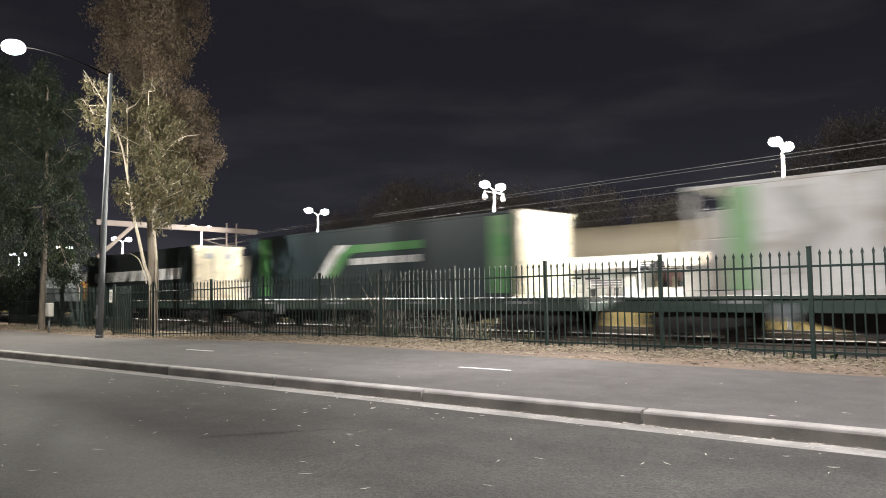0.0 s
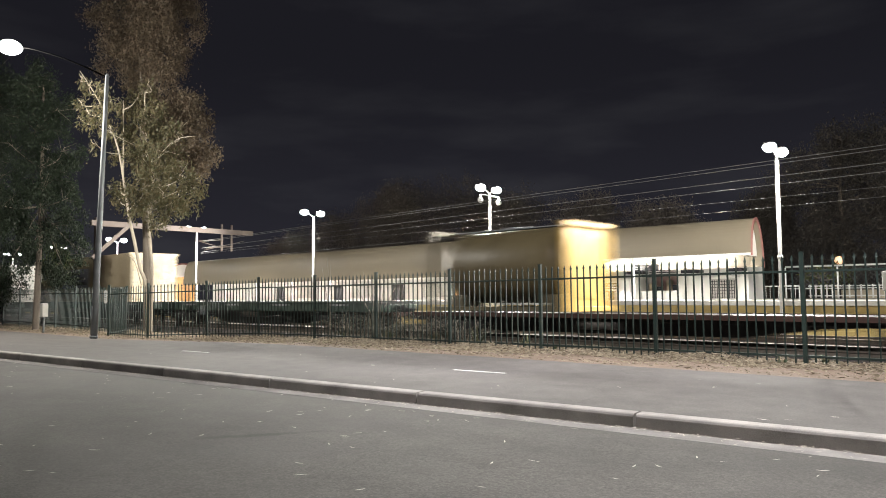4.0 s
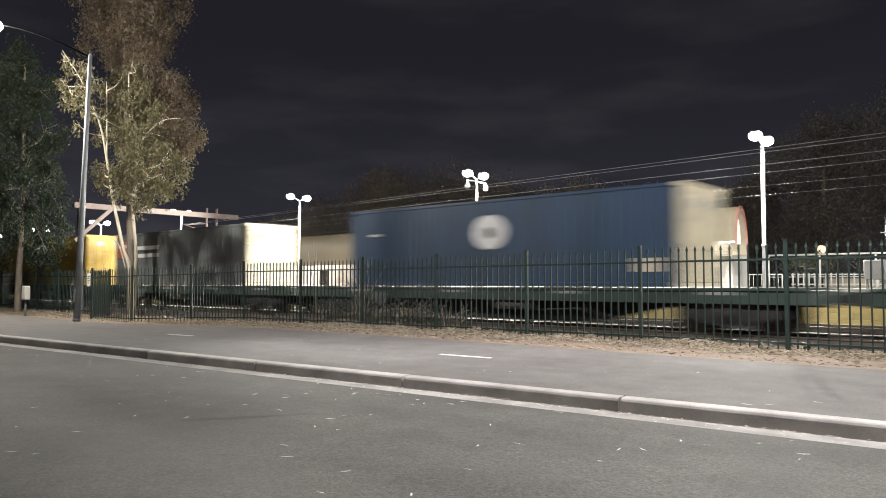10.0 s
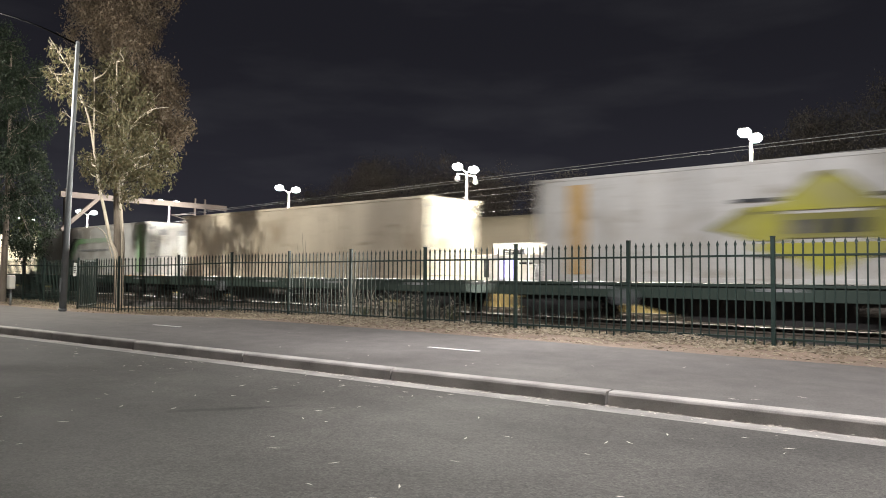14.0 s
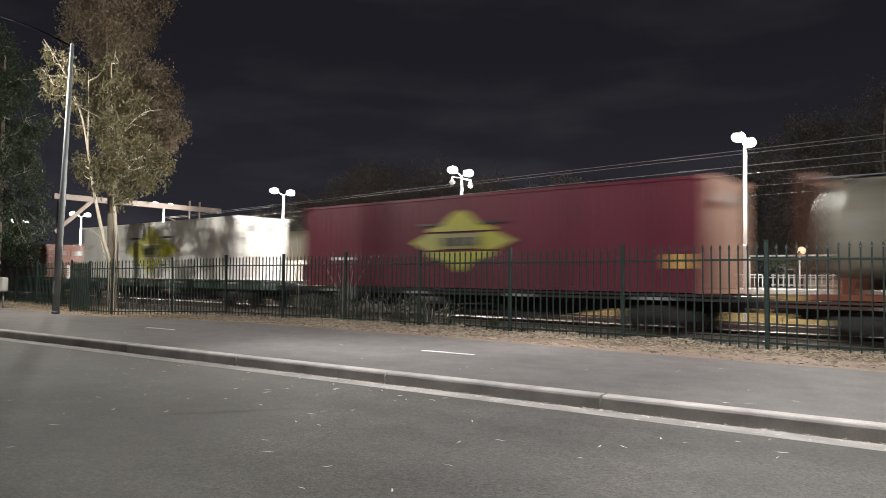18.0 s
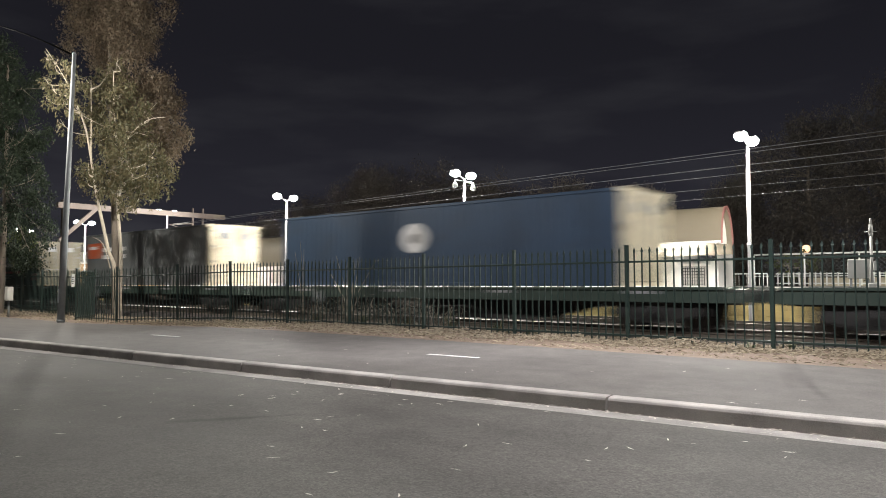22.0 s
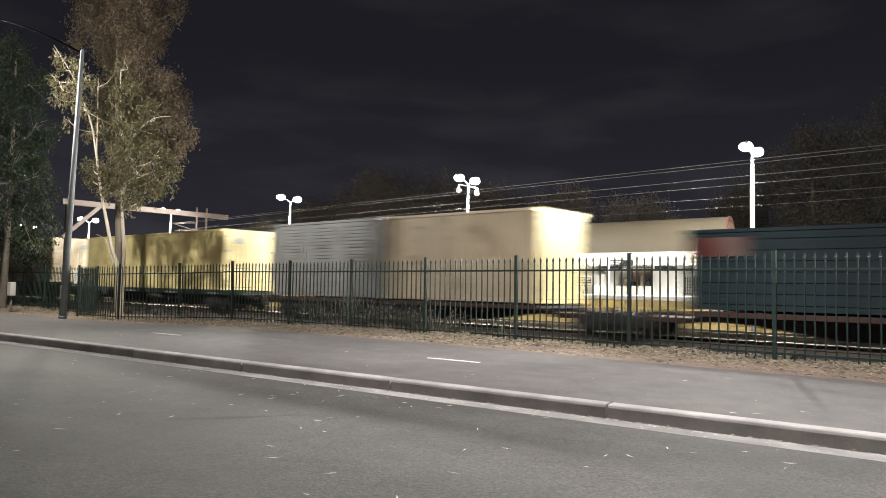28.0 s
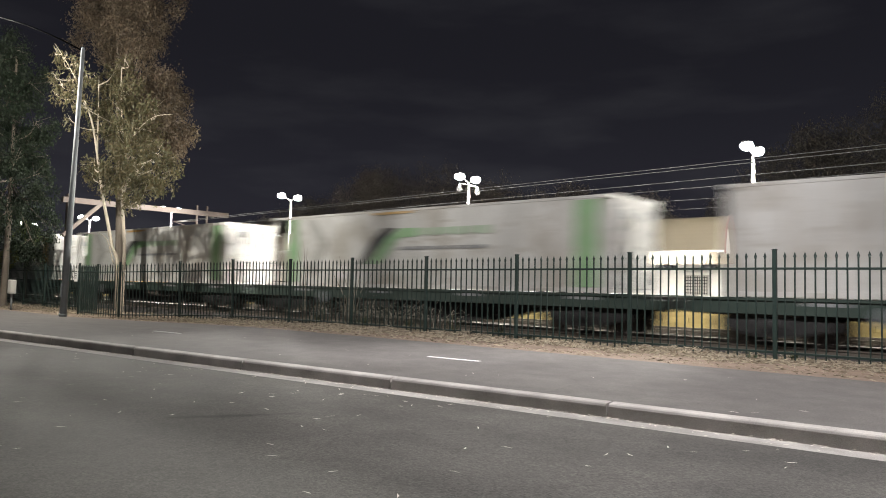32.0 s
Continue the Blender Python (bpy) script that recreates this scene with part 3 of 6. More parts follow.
def picket():
    bm = bmesh.new()
    r = 0.0125
    box(bm, -r, r, -r, r, -0.1, FENCE_H - 0.13)
    # pressed spear head
    z0 = FENCE_H - 0.13
    lv = [(z0, r, r), (z0 + 0.03, 0.017, 0.013), (z0 + 0.045, 0.027, 0.008), (z0 + 0.125, 0.002, 0.002)]
    rings = [[bm.verts.new((sx * a, sy * b, z)) for sx, sy in ((-1, -1), (1, -1), (1, 1), (-1, 1))] for z, a, b in lv]
    for p, q in zip(rings, rings[1:]):
        for i in range(4):
            bm.faces.new((p[i], p[(i + 1) % 4], q[(i + 1) % 4], q[i]))
    return bm


picket_me = mesh_from("picket", picket(), FENCE)
post_me = mesh_from("post", boxes((-0.036, 0.036, -0.036, 0.036, -0.32, FENCE_H + 0.03), (-0.042, 0.042, -0.042, 0.042, FENCE_H + 0.03, FENCE_H + 0.05), bevel=0.004), FENCE)
fence = thing("railway_fence", "dark green steel palisade fence with spear-topped pickets", "fence")
for p, q in zip(FENCE_PTS, FENCE_PTS[1:]):
    p, q = Vector(p), Vector(q)
    d = q - p
    ln = d.length
    at = pose(p.x, p.y, p.z, 0, 0, math.degrees(math.atan2(d.y, d.x))) @ pose(0, 0, 0, 0, -math.degrees(math.atan2(d.z, math.hypot(d.x, d.y))), 0)
    part("post", post_me, None, fence, at=at)
    panel = part("top_rail", boxes((0.036, ln - 0.036, -0.02, 0.02, FENCE_H - 0.32, FENCE_H - 0.28), bevel=0.004), FENCE, fence, at=at)
    part("bottom_rail", boxes((0.036, ln - 0.036, -0.02, 0.02, 0.04, 0.08), bevel=0.004), FENCE, fence, at=at)
    for i in range(16):
        part("picket", picket_me, None, panel, at=pose((i + 1) * ln / 17, 0, 0))
part("post", post_me, None, fence, at=pose(*FENCE_PTS[-1]))
sign = thing("fence_sign", "small white notice plate fixed to the green fence", "sign", pose(-32.25, 13.25, 1.26, 0, 0, 0))
part("plate", boxes((-0.15, 0.15, -0.029, -0.022, -0.28, 0.28), bevel=0.002), CANOPY_WHITE, sign)
part("bars", boxes(*[(-0.11, 0.11 - 0.05 * (i % 2), -0.033, -0.030, 0.12 - i * 0.09, 0.16 - i * 0.09) for i in range(4)]), GLASS_DARK, sign)


# ---- street lamps ----
def bulb(rx, ry, rz, z, x=0.0):
    """A flattened lamp glass, sized up to take in the lamp's glare."""
    bm = bmesh.new()
    bmesh.ops.create_uvsphere(bm, u_segments=16, v_segments=10, radius=1.0, matrix=Matrix.Translation((x, 0, z)) @ Matrix.Diagonal((rx, ry, rz, 1)))
    for f in bm.faces:
        f.smooth = True
    return bm


POLE_STEEL = mat("pole_steel", (0.18, 0.192, 0.20), 0.6, 0.1, vary=0.2, scale=4, bump=0.05)


def street_lamp(at, arm_turn, top=10.3, reach=3.0):
    ob = thing("street_lamp", "galvanised steel street lamp with an outreach arm, lit", "street lamp", at, "street lamps")
    part("pole", tubes(((0, 0, -0.3), (0, 0, top - 1.2), 0.118, 0.060), n=20), POLE_STEEL, ob)
    part("base_plate", tubes(((0, 0, -0.14), (0, 0, -0.06), 0.135), n=12), GALV, ob)
    part("hatch", boxes((-0.05, 0.05, -0.124, -0.10, 0.5, 0.95), bevel=0.006), GALV, ob)
    part("cap", tubes(((0, 0, top - 1.2), (0, 0, top - 1.12), 0.07, 0.03), n=12), GALV, ob)
    c, s = math.cos(radians(arm_turn)), math.sin(radians(arm_turn))
    pts = [Vector((c * reach * f, s * reach * f, top - 1.25 + 1.0 * (1 - (1 - f) ** 1.5))) for f in [i / 8 for i in range(9)]]
    last = pts[-1]
    part("arm", pipe(pts, 0.030, 0.016), LAMP_ARM, ob)
    h = part("lamp_head", boxes((-0.1, 0.62, -0.15, 0.15, -0.02, 0.09), bevel=0.03), GALV, ob, at=Matrix.Translation(last) @ pose(0, 0, 0, 0, 0, arm_turn))
    part("diffuser", bulb(0.40, 0.34, 0.25, -0.02, 0.27), STREET_GLOW, h, "glowing lamp diffuser, swollen to show its glare")
    return ob


street_lamp(pose(-25.77, 10.2, -0.03, 0, 3.7, 0), -140.6, 10.15, 3.3)
# pole and head for the added lamp, standing out of view
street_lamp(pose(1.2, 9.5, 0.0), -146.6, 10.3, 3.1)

box_thing = thing("utility_box", "small grey pillar box on a short post", "utility box", pose(-33.0, 11.0, 0))
part("post", tubes(((0, 0, -0.4), (0, 0, 0.5), 0.04), n=8), GALV, box_thing)
part("case", boxes((-0.16, 0.16, -0.12, 0.12, 0.42, 1.0), bevel=0.03), CONCRETE, box_thing)

# ---- station ----
PLAT_TOP = 0.94
platform = thing("platform", "station platform with a cream blockwork face", "platform", kind="structure")
part("slab", boxes((-130, 90, PLAT_Y - 0.08, 48, PLAT_TOP - 0.16, PLAT_TOP)), CONCRETE, platform)
part("core", boxes((-130, 90, PLAT_Y + 0.1, 47.9, -0.4, PLAT_TOP - 0.16)), STEEL_DARK, platform)
part("edge_line", boxes((-130, 90, PLAT_Y - 0.02, PLAT_Y + 0.08, PLAT_TOP, PLAT_TOP + 0.004)), PAINTLINE, platform)


def platform_lamp(x, y):
    ob = thing("platform_lamp", "white platform light pole with two lit floodlights", "lamp post", pose(x, y, -0.24), "platform lamps")
    h = POLE_Z + 0.24
    part("pole", tubes(((0, 0, 0), (0, 0, h - 0.25), 0.075, 0.055), n=12), WHITE_POLE, ob)
    part("collar", tubes(((0, 0, 2.6), (0, 0, 2.7), 0.085), n=12), WHITE_POLE, ob)
    part("cross_arm", tubes(((0, -0.6, h + 0.04), (0, 0, h - 0.22), 0.03), ((0, 0, h - 0.22), (0, 0.45, h + 0.04), 0.03), n=8), WHITE_POLE, ob)
    for dy in (-0.65, 0.5):
        head = part("lamp_head", boxes((-0.13, 0.13, -0.22, 0.22, 0.04, 0.14), bevel=0.03), WHITE_POLE, ob, at=pose(0, dy, h))
        part("lens", bulb(0.22, 0.26, 0.17, 0.0), LAMP_GLOW, head, "glowing floodlight lens, swollen to show its glare")
    return ob


for i, px in enumerate(POLE_X):
    lamp = platform_lamp(px, POLE_Y)
    if i == 2:
        h = POLE_Z + 0.24
        part("camera_arm", tubes(((0, -0.66, h - 0.30), (0, 0.66, h - 0.30), 0.022), n=6), WHITE_POLE, lamp)
        for dy in (-0.66, 0.66):
            dome = part("dome_camera", tubes(((0, dy, h - 0.42), (0, dy, h - 0.30), 0.06, 0.03), ((0, dy, h - 0.53), (0, dy, h - 0.42), 0.14, 0.06), n=12), CANOPY_WHITE, lamp, "white dome camera")
            bub = bmesh.new()
            bmesh.ops.create_uvsphere(bub, u_segments=12, v_segments=8, radius=0.13, matrix=Matrix.Translation((0, dy, h - 0.56)))
            part("bubble", bub, WHITE_POLE, dome)
        part("collar", tubes(((0, 0, h - 0.88), (0, 0, h - 0.83), 0.085), n=12), WHITE_POLE, lamp)
        for e in (-1, 1):
            cam_box = part("box_camera", boxes((-0.12, 0.12, -0.26, 0.26, -0.1, 0.1), bevel=0.03), CANOPY_WHITE, lamp, "white floodlight camera box", at=pose(0, e * 0.36, h - 2.08, e * -18, 0, 0))
            part("lens_hood", boxes((-0.07, 0.07, -0.30, -0.262, -0.06, 0.06)), GLASS_DARK, cam_box)
            part("strut", tubes(((0, 0, h - 2.72), (0, e * 0.42, h - 3.1), 0.03), n=6), WHITE_POLE, lamp)
        part("junction_box", boxes((-0.1, 0.1, 0.24, 0.46, h - 3.75, h - 3.1), bevel=0.02), WHITE_POLE, lamp, "white junction box")
        part("sleeve", tubes(((0, 0, 1.2), (0, 0, h - 2.8), 0.16, 0.15), n=14), WHITE_POLE, lamp)


def vault(y_eave, z_eave, y_top, z_top, y_back, z_back, x0, x1, name, material, label):
    """A long curved canopy: an arched skin with thickness and a rim at its end."""
    ob = thing(name, label, "canopy")
    pts = []
    for i in range(13):
        a = i / 12 * math.pi / 2
        pts.append((y_top - (y_top - y_eave) * math.cos(a), z_eave + (z_top - z_eave) * math.sin(a)))
    for i in range(1, 13):
        a = i / 12 * math.pi / 2
        pts.append((y_top + (y_back - y_top) * math.sin(a), z_back + (z_top - z_back) * math.cos(a)))
    part("roof_skin", extrude(pts + [(y, z - 0.06) for y, z in pts[::-1]], "x", x0, x1), material, ob)
    part("rim", extrude([(y, z + 0.03) for y, z in pts] + [(y, z - 0.10) for y, z in pts[::-1]], "x", x1 + 0.002, x1 + 0.08), RIM_RED, ob, "dull red curved roof rim")
    gable = [(y, z - 0.11) for y, z in pts if z > z_eave - 0.05]
    part("gable", extrude(gable, "x", x1 - 0.3, x1 - 0.22), CANOPY_WHITE, ob, "white gable under the curved roof")
    return ob


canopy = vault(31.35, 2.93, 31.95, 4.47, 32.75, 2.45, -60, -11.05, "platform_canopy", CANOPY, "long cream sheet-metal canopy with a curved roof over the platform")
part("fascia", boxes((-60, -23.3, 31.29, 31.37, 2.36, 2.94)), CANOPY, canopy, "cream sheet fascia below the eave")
part("gutter_edge", boxes((-23.3, -11.05, 31.27, 31.37, 2.86, 2.95)), CANOPY_WHITE, canopy, "white eave edge")
for x in np.arange(-58, -12, 4.6):
    part("post", tubes(((x, 31.5, PLAT_TOP), (x, 31.5, 2.9), 0.06), n=8), WHITE_POLE, canopy)
part("tube", boxes((-59, -12.5, 32.0, 32.2, 3.30, 3.36)), TUBE_GLOW, canopy, "glowing lighting strip")

building = thing("station_building", "white station building with shutters and kiosk bays under the canopy", "station building", kind="structure")
WALL_Y = 34.2
part("wall", boxes((-60, -17.65, WALL_Y, WALL_Y + 2, PLAT_TOP, 3.1)), STATION_WHITE, building)
part("wall", boxes((-15.62, -12.2, WALL_Y, WALL_Y + 2, PLAT_TOP, 3.1)), STATION_WHITE, building)
part("back_wall", boxes((-17.65, -15.62, WALL_Y + 1.6, WALL_Y + 1.7, PLAT_TOP, 2.45)), KIOSK_PINK, building, "dull pink wall inside the kiosk bay")
part("lintel", boxes((-17.65, -15.62, WALL_Y, WALL_Y + 2, 2.45, 3.1)), STATION_WHITE, building)
part("counter", boxes((-17.6, -15.67, WALL_Y + 0.02, WALL_Y + 0.5, PLAT_TOP, 1.36), (-17.64, -15.63, WALL_Y - 0.08, WALL_Y + 0.55, 1.362, 1.40), bevel=0.01), STATION_WHITE, building, "white kiosk counter")
for x, z0, z1, y in ((-17.4, 1.41, 1.75, 0.7), (-17.05, 1.41, 1.62, 0.8), (-16.6, 1.41, 1.95, 1.0), (-16.15, 1.41, 1.7, 0.75), (-15.85, 1.41, 1.85, 0.9)):
    part("stock", boxes((x - 0.13, x + 0.13, WALL_Y + y, WALL_Y + y + 0.3, PLAT_TOP, z1), bevel=0.02), DULL_WALL if z1 > 1.7 else GLASS_DARK, building)
for i in range(6):
    part("shutter_slat", boxes((-17.6, -15.67, WALL_Y + 0.06, WALL_Y + 0.09, 2.14 + i * 0.052, 2.185 + i * 0.052)), GLASS_DARK if i % 2 else CONCRETE, building)


def wall_item(name, x0, x1, z0, z1, material, label="", d=0.08):
    return part(name, boxes((x0, x1, WALL_Y - d, WALL_Y - 0.002, z0, z1), bevel=0.015), material, building, label)


door = wall_item("door", -13.95, -12.75, PLAT_TOP + 0.01, 1.93, CONCRETE, "grey meshed security door")
for i in range(10):
    part("bar", boxes((-13.88 + i * 0.115, -13.85 + i * 0.115, WALL_Y - 0.11, WALL_Y - 0.085, 1.0, 1.86)), STEEL_DARK, door)
for j in range(6):
    part("bar", boxes((-13.9, -12.8, WALL_Y - 0.13, WALL_Y - 0.112, 1.05 + j * 0.15, 1.075 + j * 0.15)), STEEL_DARK, door)
part("door_hood", boxes((-14.1, -12.6, WALL_Y - 0.5, WALL_Y - 0.003, 1.97, 2.03)), STATION_WHITE, building)
for a, b in [(-33.2, -31.0), (-40.5, -38.3), (-47, -44.8)]:
    w = wall_item("window", a, b, 1.15, 2.15, CONCRETE, "pale shuttered ticket window")
    part("frame", boxes((a - 0.06, b + 0.06, WALL_Y - 0.12, WALL_Y - 0.082, 2.15, 2.22), (a - 0.06, b + 0.06, WALL_Y - 0.12, WALL_Y - 0.082, 1.08, 1.15)), STATION_WHITE, w)
wall_item("notice_board", -29.6, -27.6, 1.15, 2.15, STATION_WHITE, "white framed notice board")
wall_item("dark_window", -26.1, -25.75, 1.1, 2.15, GLASS_DARK, "dark narrow window")
wall_item("screen", -24.9, -24.0, 1.05, 2.15, SCREEN_GLOW, "lit violet information panel")
for a, b, z0, z1 in [(-23.2, -22.6, 1.86, 1.97), (-21.9, -21.5, 1.9, 2.0), (-20.9, -20.3, 1.86, 1.96), (-15.2, -14.3, 2.22, 2.38), (-12.9, -12.25, 2.25, 2.4), (-18.2, -17.2, 2.25, 2.4)]:
    wall_item("sign_board", a, b, z0, z1, GLASS_DARK, "dark sign board", 0.6)
wall_item("ticket_machine", -18.6, -17.95, PLAT_TOP + 0.01, 2.0, STATION_WHITE, "pale ticket machine", 0.55)
bench = thing("platform_bench", "dark slatted bench on the station platform", "bench", pose(-19.4, 33.0, PLAT_TOP))
for i in range(4):
    part("slat", boxes((-0.9, 0.9, -0.2 + i * 0.1, -0.12 + i * 0.1, 0.43, 0.46)), STEEL_DARK, bench)
for i in range(3):
    part("slat", boxes((-0.9, 0.9, 0.24, 0.27, 0.55 + i * 0.12, 0.64 + i * 0.12)), STEEL_DARK, bench)
for x in (-0.7, 0.7):
    part("leg", boxes((x - 0.03, x + 0.03, -0.18, 0.26, 0, 0.425)), STEEL_DARK, bench)
wall_item("poster_frame", -22.9, -22.3, 1.1, 1.75, CANOPY_WHITE, "white poster frame")
wall_item("poster_frame", -21.8, -21.3, 1.15, 1.7, CONCRETE, "grey poster frame")
wall_item("help_point", -30.4, -30.1, 1.2, 1.9, ORANGE_WALL, "orange help point panel", 0.15)
wall_item("drainpipe", -15.25, -15.15, PLAT_TOP, 3.0, STATION_WHITE, "", 0.12)
for x in (-36.2, -42.6, -50.0):
    wall_item("doorway", x, x + 1.1, PLAT_TOP + 0.01, 2.1, GLASS_DARK, "dark doorway", 0.03)
for x in (-14.6, -17.0, -20.4, -24.6, -29.0, -34.0):
    wall_item("bulkhead_lamp", x, x + 0.3, 2.55, 2.7, TUBE_GLOW, "glowing bulkhead lamp", 0.14)
hanging = thing("hanging_sign", "dark sign board hanging under the canopy", "sign", pose(-16.2, 31.9, 2.35), "hanging signs")
part("board", boxes((-0.7, 0.7, -0.05, 0.05, 0, 0.28), bevel=0.01), GLASS_DARK, hanging)
part("hanger", tubes(((-0.5, 0, 0.281), (-0.5, 0, 0.9), 0.015), ((0.5, 0, 0.281), (0.5, 0, 0.9), 0.015), n=6), WHITE_POLE, hanging)
part("bars", boxes((-0.6, 0.2, -0.056, -0.052, 0.15, 0.2), (-0.6, 0.0, -0.056, -0.052, 0.06, 0.1)), CANOPY_WHITE, hanging)
for x in (-22.4, -28.5, -35.2):
    copy_thing(hanging, pose(x, 31.9, 2.35))
bin_thing = thing("litter_bin", "small dark round litter bin on the platform", "bin", pose(-21.2, 32.6, PLAT_TOP))
part("body", tubes(((0, 0, 0), (0, 0, 0.8), 0.24, 0.27), n=16), STEEL_DARK, bin_thing)
part("lid", tubes(((0, 0, 0.802), (0, 0, 0.9), 0.28, 0.2), n=16), STEEL_DARK, bin_thing)

# open end of the platform: fences, globe lamp, cabinet, mast
sfence = thing("platform_fence", "white rail fence with chain-link panels along the platform", "fence", pose(0, 37.2, PLAT_TOP), kind="structure")
for i in range(14):
    part("post", tubes(((-11.5 + i * 2.3, 0, 0), (-11.5 + i * 2.3, 0, 1.51), 0.04), n=8), WHITE_POLE, sfence)
part("top_rail", tubes(((-11.5, 0, 1.56), (18.4, 0, 1.56), 0.045), n=8), WHITE_POLE, sfence)
part("low_rail", tubes(((-11.5, 0, 0.5), (18.4, 0, 0.5), 0.022), n=8), WHITE_POLE, sfence)
mesh_bm = bmesh.new()
for i in range(-6, 152):
    x = -11.5 + i * 0.2
    for s in (1, -1):
        a = Vector((x if s > 0 else x + 0.95, 0, 0.52))
        b = Vector((x + 0.95 if s > 0 else x, 0, 1.47))
        if max(a.x, b.x) > 18.4 or min(a.x, b.x) < -11.5:
            continue
        tube(mesh_bm, a, b, 0.006, n=3, caps=False)
tagged(part("chain_link", mesh_bm, GALV, sfence, "grey chain-link mesh"), kind="stuff")
low_fence = thing("platform_railing", "low white picket railing behind the platform", "railing", pose(0, 39, PLAT_TOP))
part("rail", boxes((-11, 20, -0.02, 0.02, 0.6, 0.66)), CANOPY_WHITE, low_fence)
part("rail", boxes((-11, 20, -0.02, 0.02, 0.12, 0.18)), CANOPY_WHITE, low_fence)
lp_me = mesh_from("picket", boxes((-0.035, 0.035, -0.032, -0.021, 0.05, 0.7)), CANOPY_WHITE)
for i in range(124):
    part("picket", lp_me, None, low_fence, at=pose(-10.9 + i * 0.25, 0, 0))
gate = thing("ramp_railing", "low white picket railing at the end of the building", "railing", pose(-12.3, 36.2, PLAT_TOP))
part("frame", tubes(((0, 0, 0), (0, 0, 0.62), 0.03), ((0, 0, 0.62), (1.7, 0, 0.62), 0.03), ((1.7, 0, 0.62), (1.7, 0, 0), 0.03), n=8), CANOPY_WHITE, gate)
for i in range(8):
    part("bar", tubes(((0.19 * (i + 1), 0, 0.05), (0.19 * (i + 1), 0, 0.6), 0.014), n=6), CANOPY_WHITE, gate)
setting("boundary_wall", boxes((-11, 70, 43.2, 43.6, 0.0, 1.4)), DULL_WALL, "low cream wall beyond the platform", "wall")
globe = thing("globe_lamp", "lit warm white globe lamp on a dark post", "lamp post", pose(-10.0, 40.8, PLAT_TOP))
part("post", tubes(((0, 0, 0), (0, 0, 1.75), 0.05), n=8), STEEL_DARK, globe)
bm = bmesh.new()
bmesh.ops.create_uvsphere(bm, u_segments=16, v_segments=10, radius=0.21, matrix=Matrix.Translation((0, 0, 1.95)))
part("globe", bm, GLOBE_GLOW, globe, "glowing globe")

cabinet = thing("platform_cabinet", "pale grey equipment cabinet on short legs beside a slim white mast", "cabinet", pose(-4.86, 26.15, PLAT_TOP))
part("case", boxes((-0.31, 0.31, -0.16, 0.16, 0.31, 0.93), bevel=0.02), MAST_GREY, cabinet)
for x in (-0.24, 0.24):
    part("leg", boxes((x - 0.03, x + 0.03, -0.03, 0.03, 0.0, 0.309)), GALV, cabinet)
part("handle", boxes((0.2, 0.23, -0.19, -0.162, 0.55, 0.68)), STEEL_DARK, cabinet)
mast = thing("signal_mast", "slim white mast with a thicker head and a short cross arm", "mast", pose(-4.47, 25.9, PLAT_TOP))
part("pole", tubes(((0, 0, 0), (0, 0, 1.65), 0.045, 0.04), n=10), MAST_GREY, mast)
part("head", tubes(((0, 0, 1.65), (0, 0, 1.72), 0.05, 0.07), ((0, 0, 1.72), (0, 0, 2.0), 0.07, 0.06), ((0, 0, 2.0), (0, 0, 2.2), 0.04, 0.03), n=10), MAST_GREY, mast)
part("cross_arm", tubes(((-0.17, 0, 1.78), (0.17, 0, 1.78), 0.012), n=6), MAST_GREY, mast)
part("box", boxes((0.05, 0.17, -0.06, 0.06, 0.56, 0.86), bevel=0.02), MAST_GREY, mast)
part("base", boxes((-0.1, 0.14, -0.1, 0.1, 0.0, 0.16), bevel=0.02), MAST_GREY, mast)

# lit shelters further along the platform
for a, b, z in [(-92, -75.5, 4.2), (-74.6, -60.6, 4.3)]:
    sh = vault(30.2, 3.28, 31.6, z, 34.0, 2.9, a, b, "platform_shelter", CANOPY_WHITE, "white curved shelter roof over an ochre wall")
    part("wall", boxes((a + 0.4, b - 1.5, 33.2, 33.5, PLAT_TOP, 3.2)), ORANGE_WALL, sh, "lit ochre wall")
    for x in np.arange(a + 1, b, 4):
        part("post", tubes(((x, 30.6, PLAT_TOP), (x, 30.6, 3.25), 0.06), n=8), WHITE_POLE, sh)
    part("tube", boxes((a + 1, b - 1, 31.5, 31.6, 3.40, 3.45)), TUBE_GLOW, sh, "glowing lighting strip")
lamp_light(-68, 31.4, 3.3, 900, LAMP_WARM, 0.3)
lamp_light(-83, 31.4, 3.3, 900, LAMP_WARM, 0.3)

# ---- overhead portal and wires ----
portal = thing("overhead_portal", "pale red-brown steel portal carrying the overhead wires", "gantry", pose(-41.5, 0, 0))
part("post", boxes((-0.15, 0.15, 16.35, 16.6, -0.3, 5.75)), PINK_STEEL, portal)
part("beam", boxes((-0.14, 0.14, 16.1, 26.4, 5.28, 5.58)), PINK_STEEL, portal)
bm = boxes((-0.1, 0.1, -0.1, 0.1, 0, 2.75))
brace = part("brace", bm, PINK_STEEL, portal, at=pose(0, 16.2, 3.45, -46, 0, 0))
for y in (24.2, 24.9):
    part("dropper", boxes((-0.05, 0.05, y - 0.05, y + 0.05, 4.2, 5.9)), PINK_STEEL, portal)
part("registration_arm", tubes(((0, 24.2, 4.9), (0, 22.6, 4.75), 0.03), ((0, 24.9, 4.5), (0, 23.2, 4.35), 0.03), ((0, 24.2, 4.4), (0, 22.6, 4.75), 0.025), ((0, 25.8, 4.9), (0, 23.0, 4.2), 0.02), n=6), PINK_STEEL, portal)


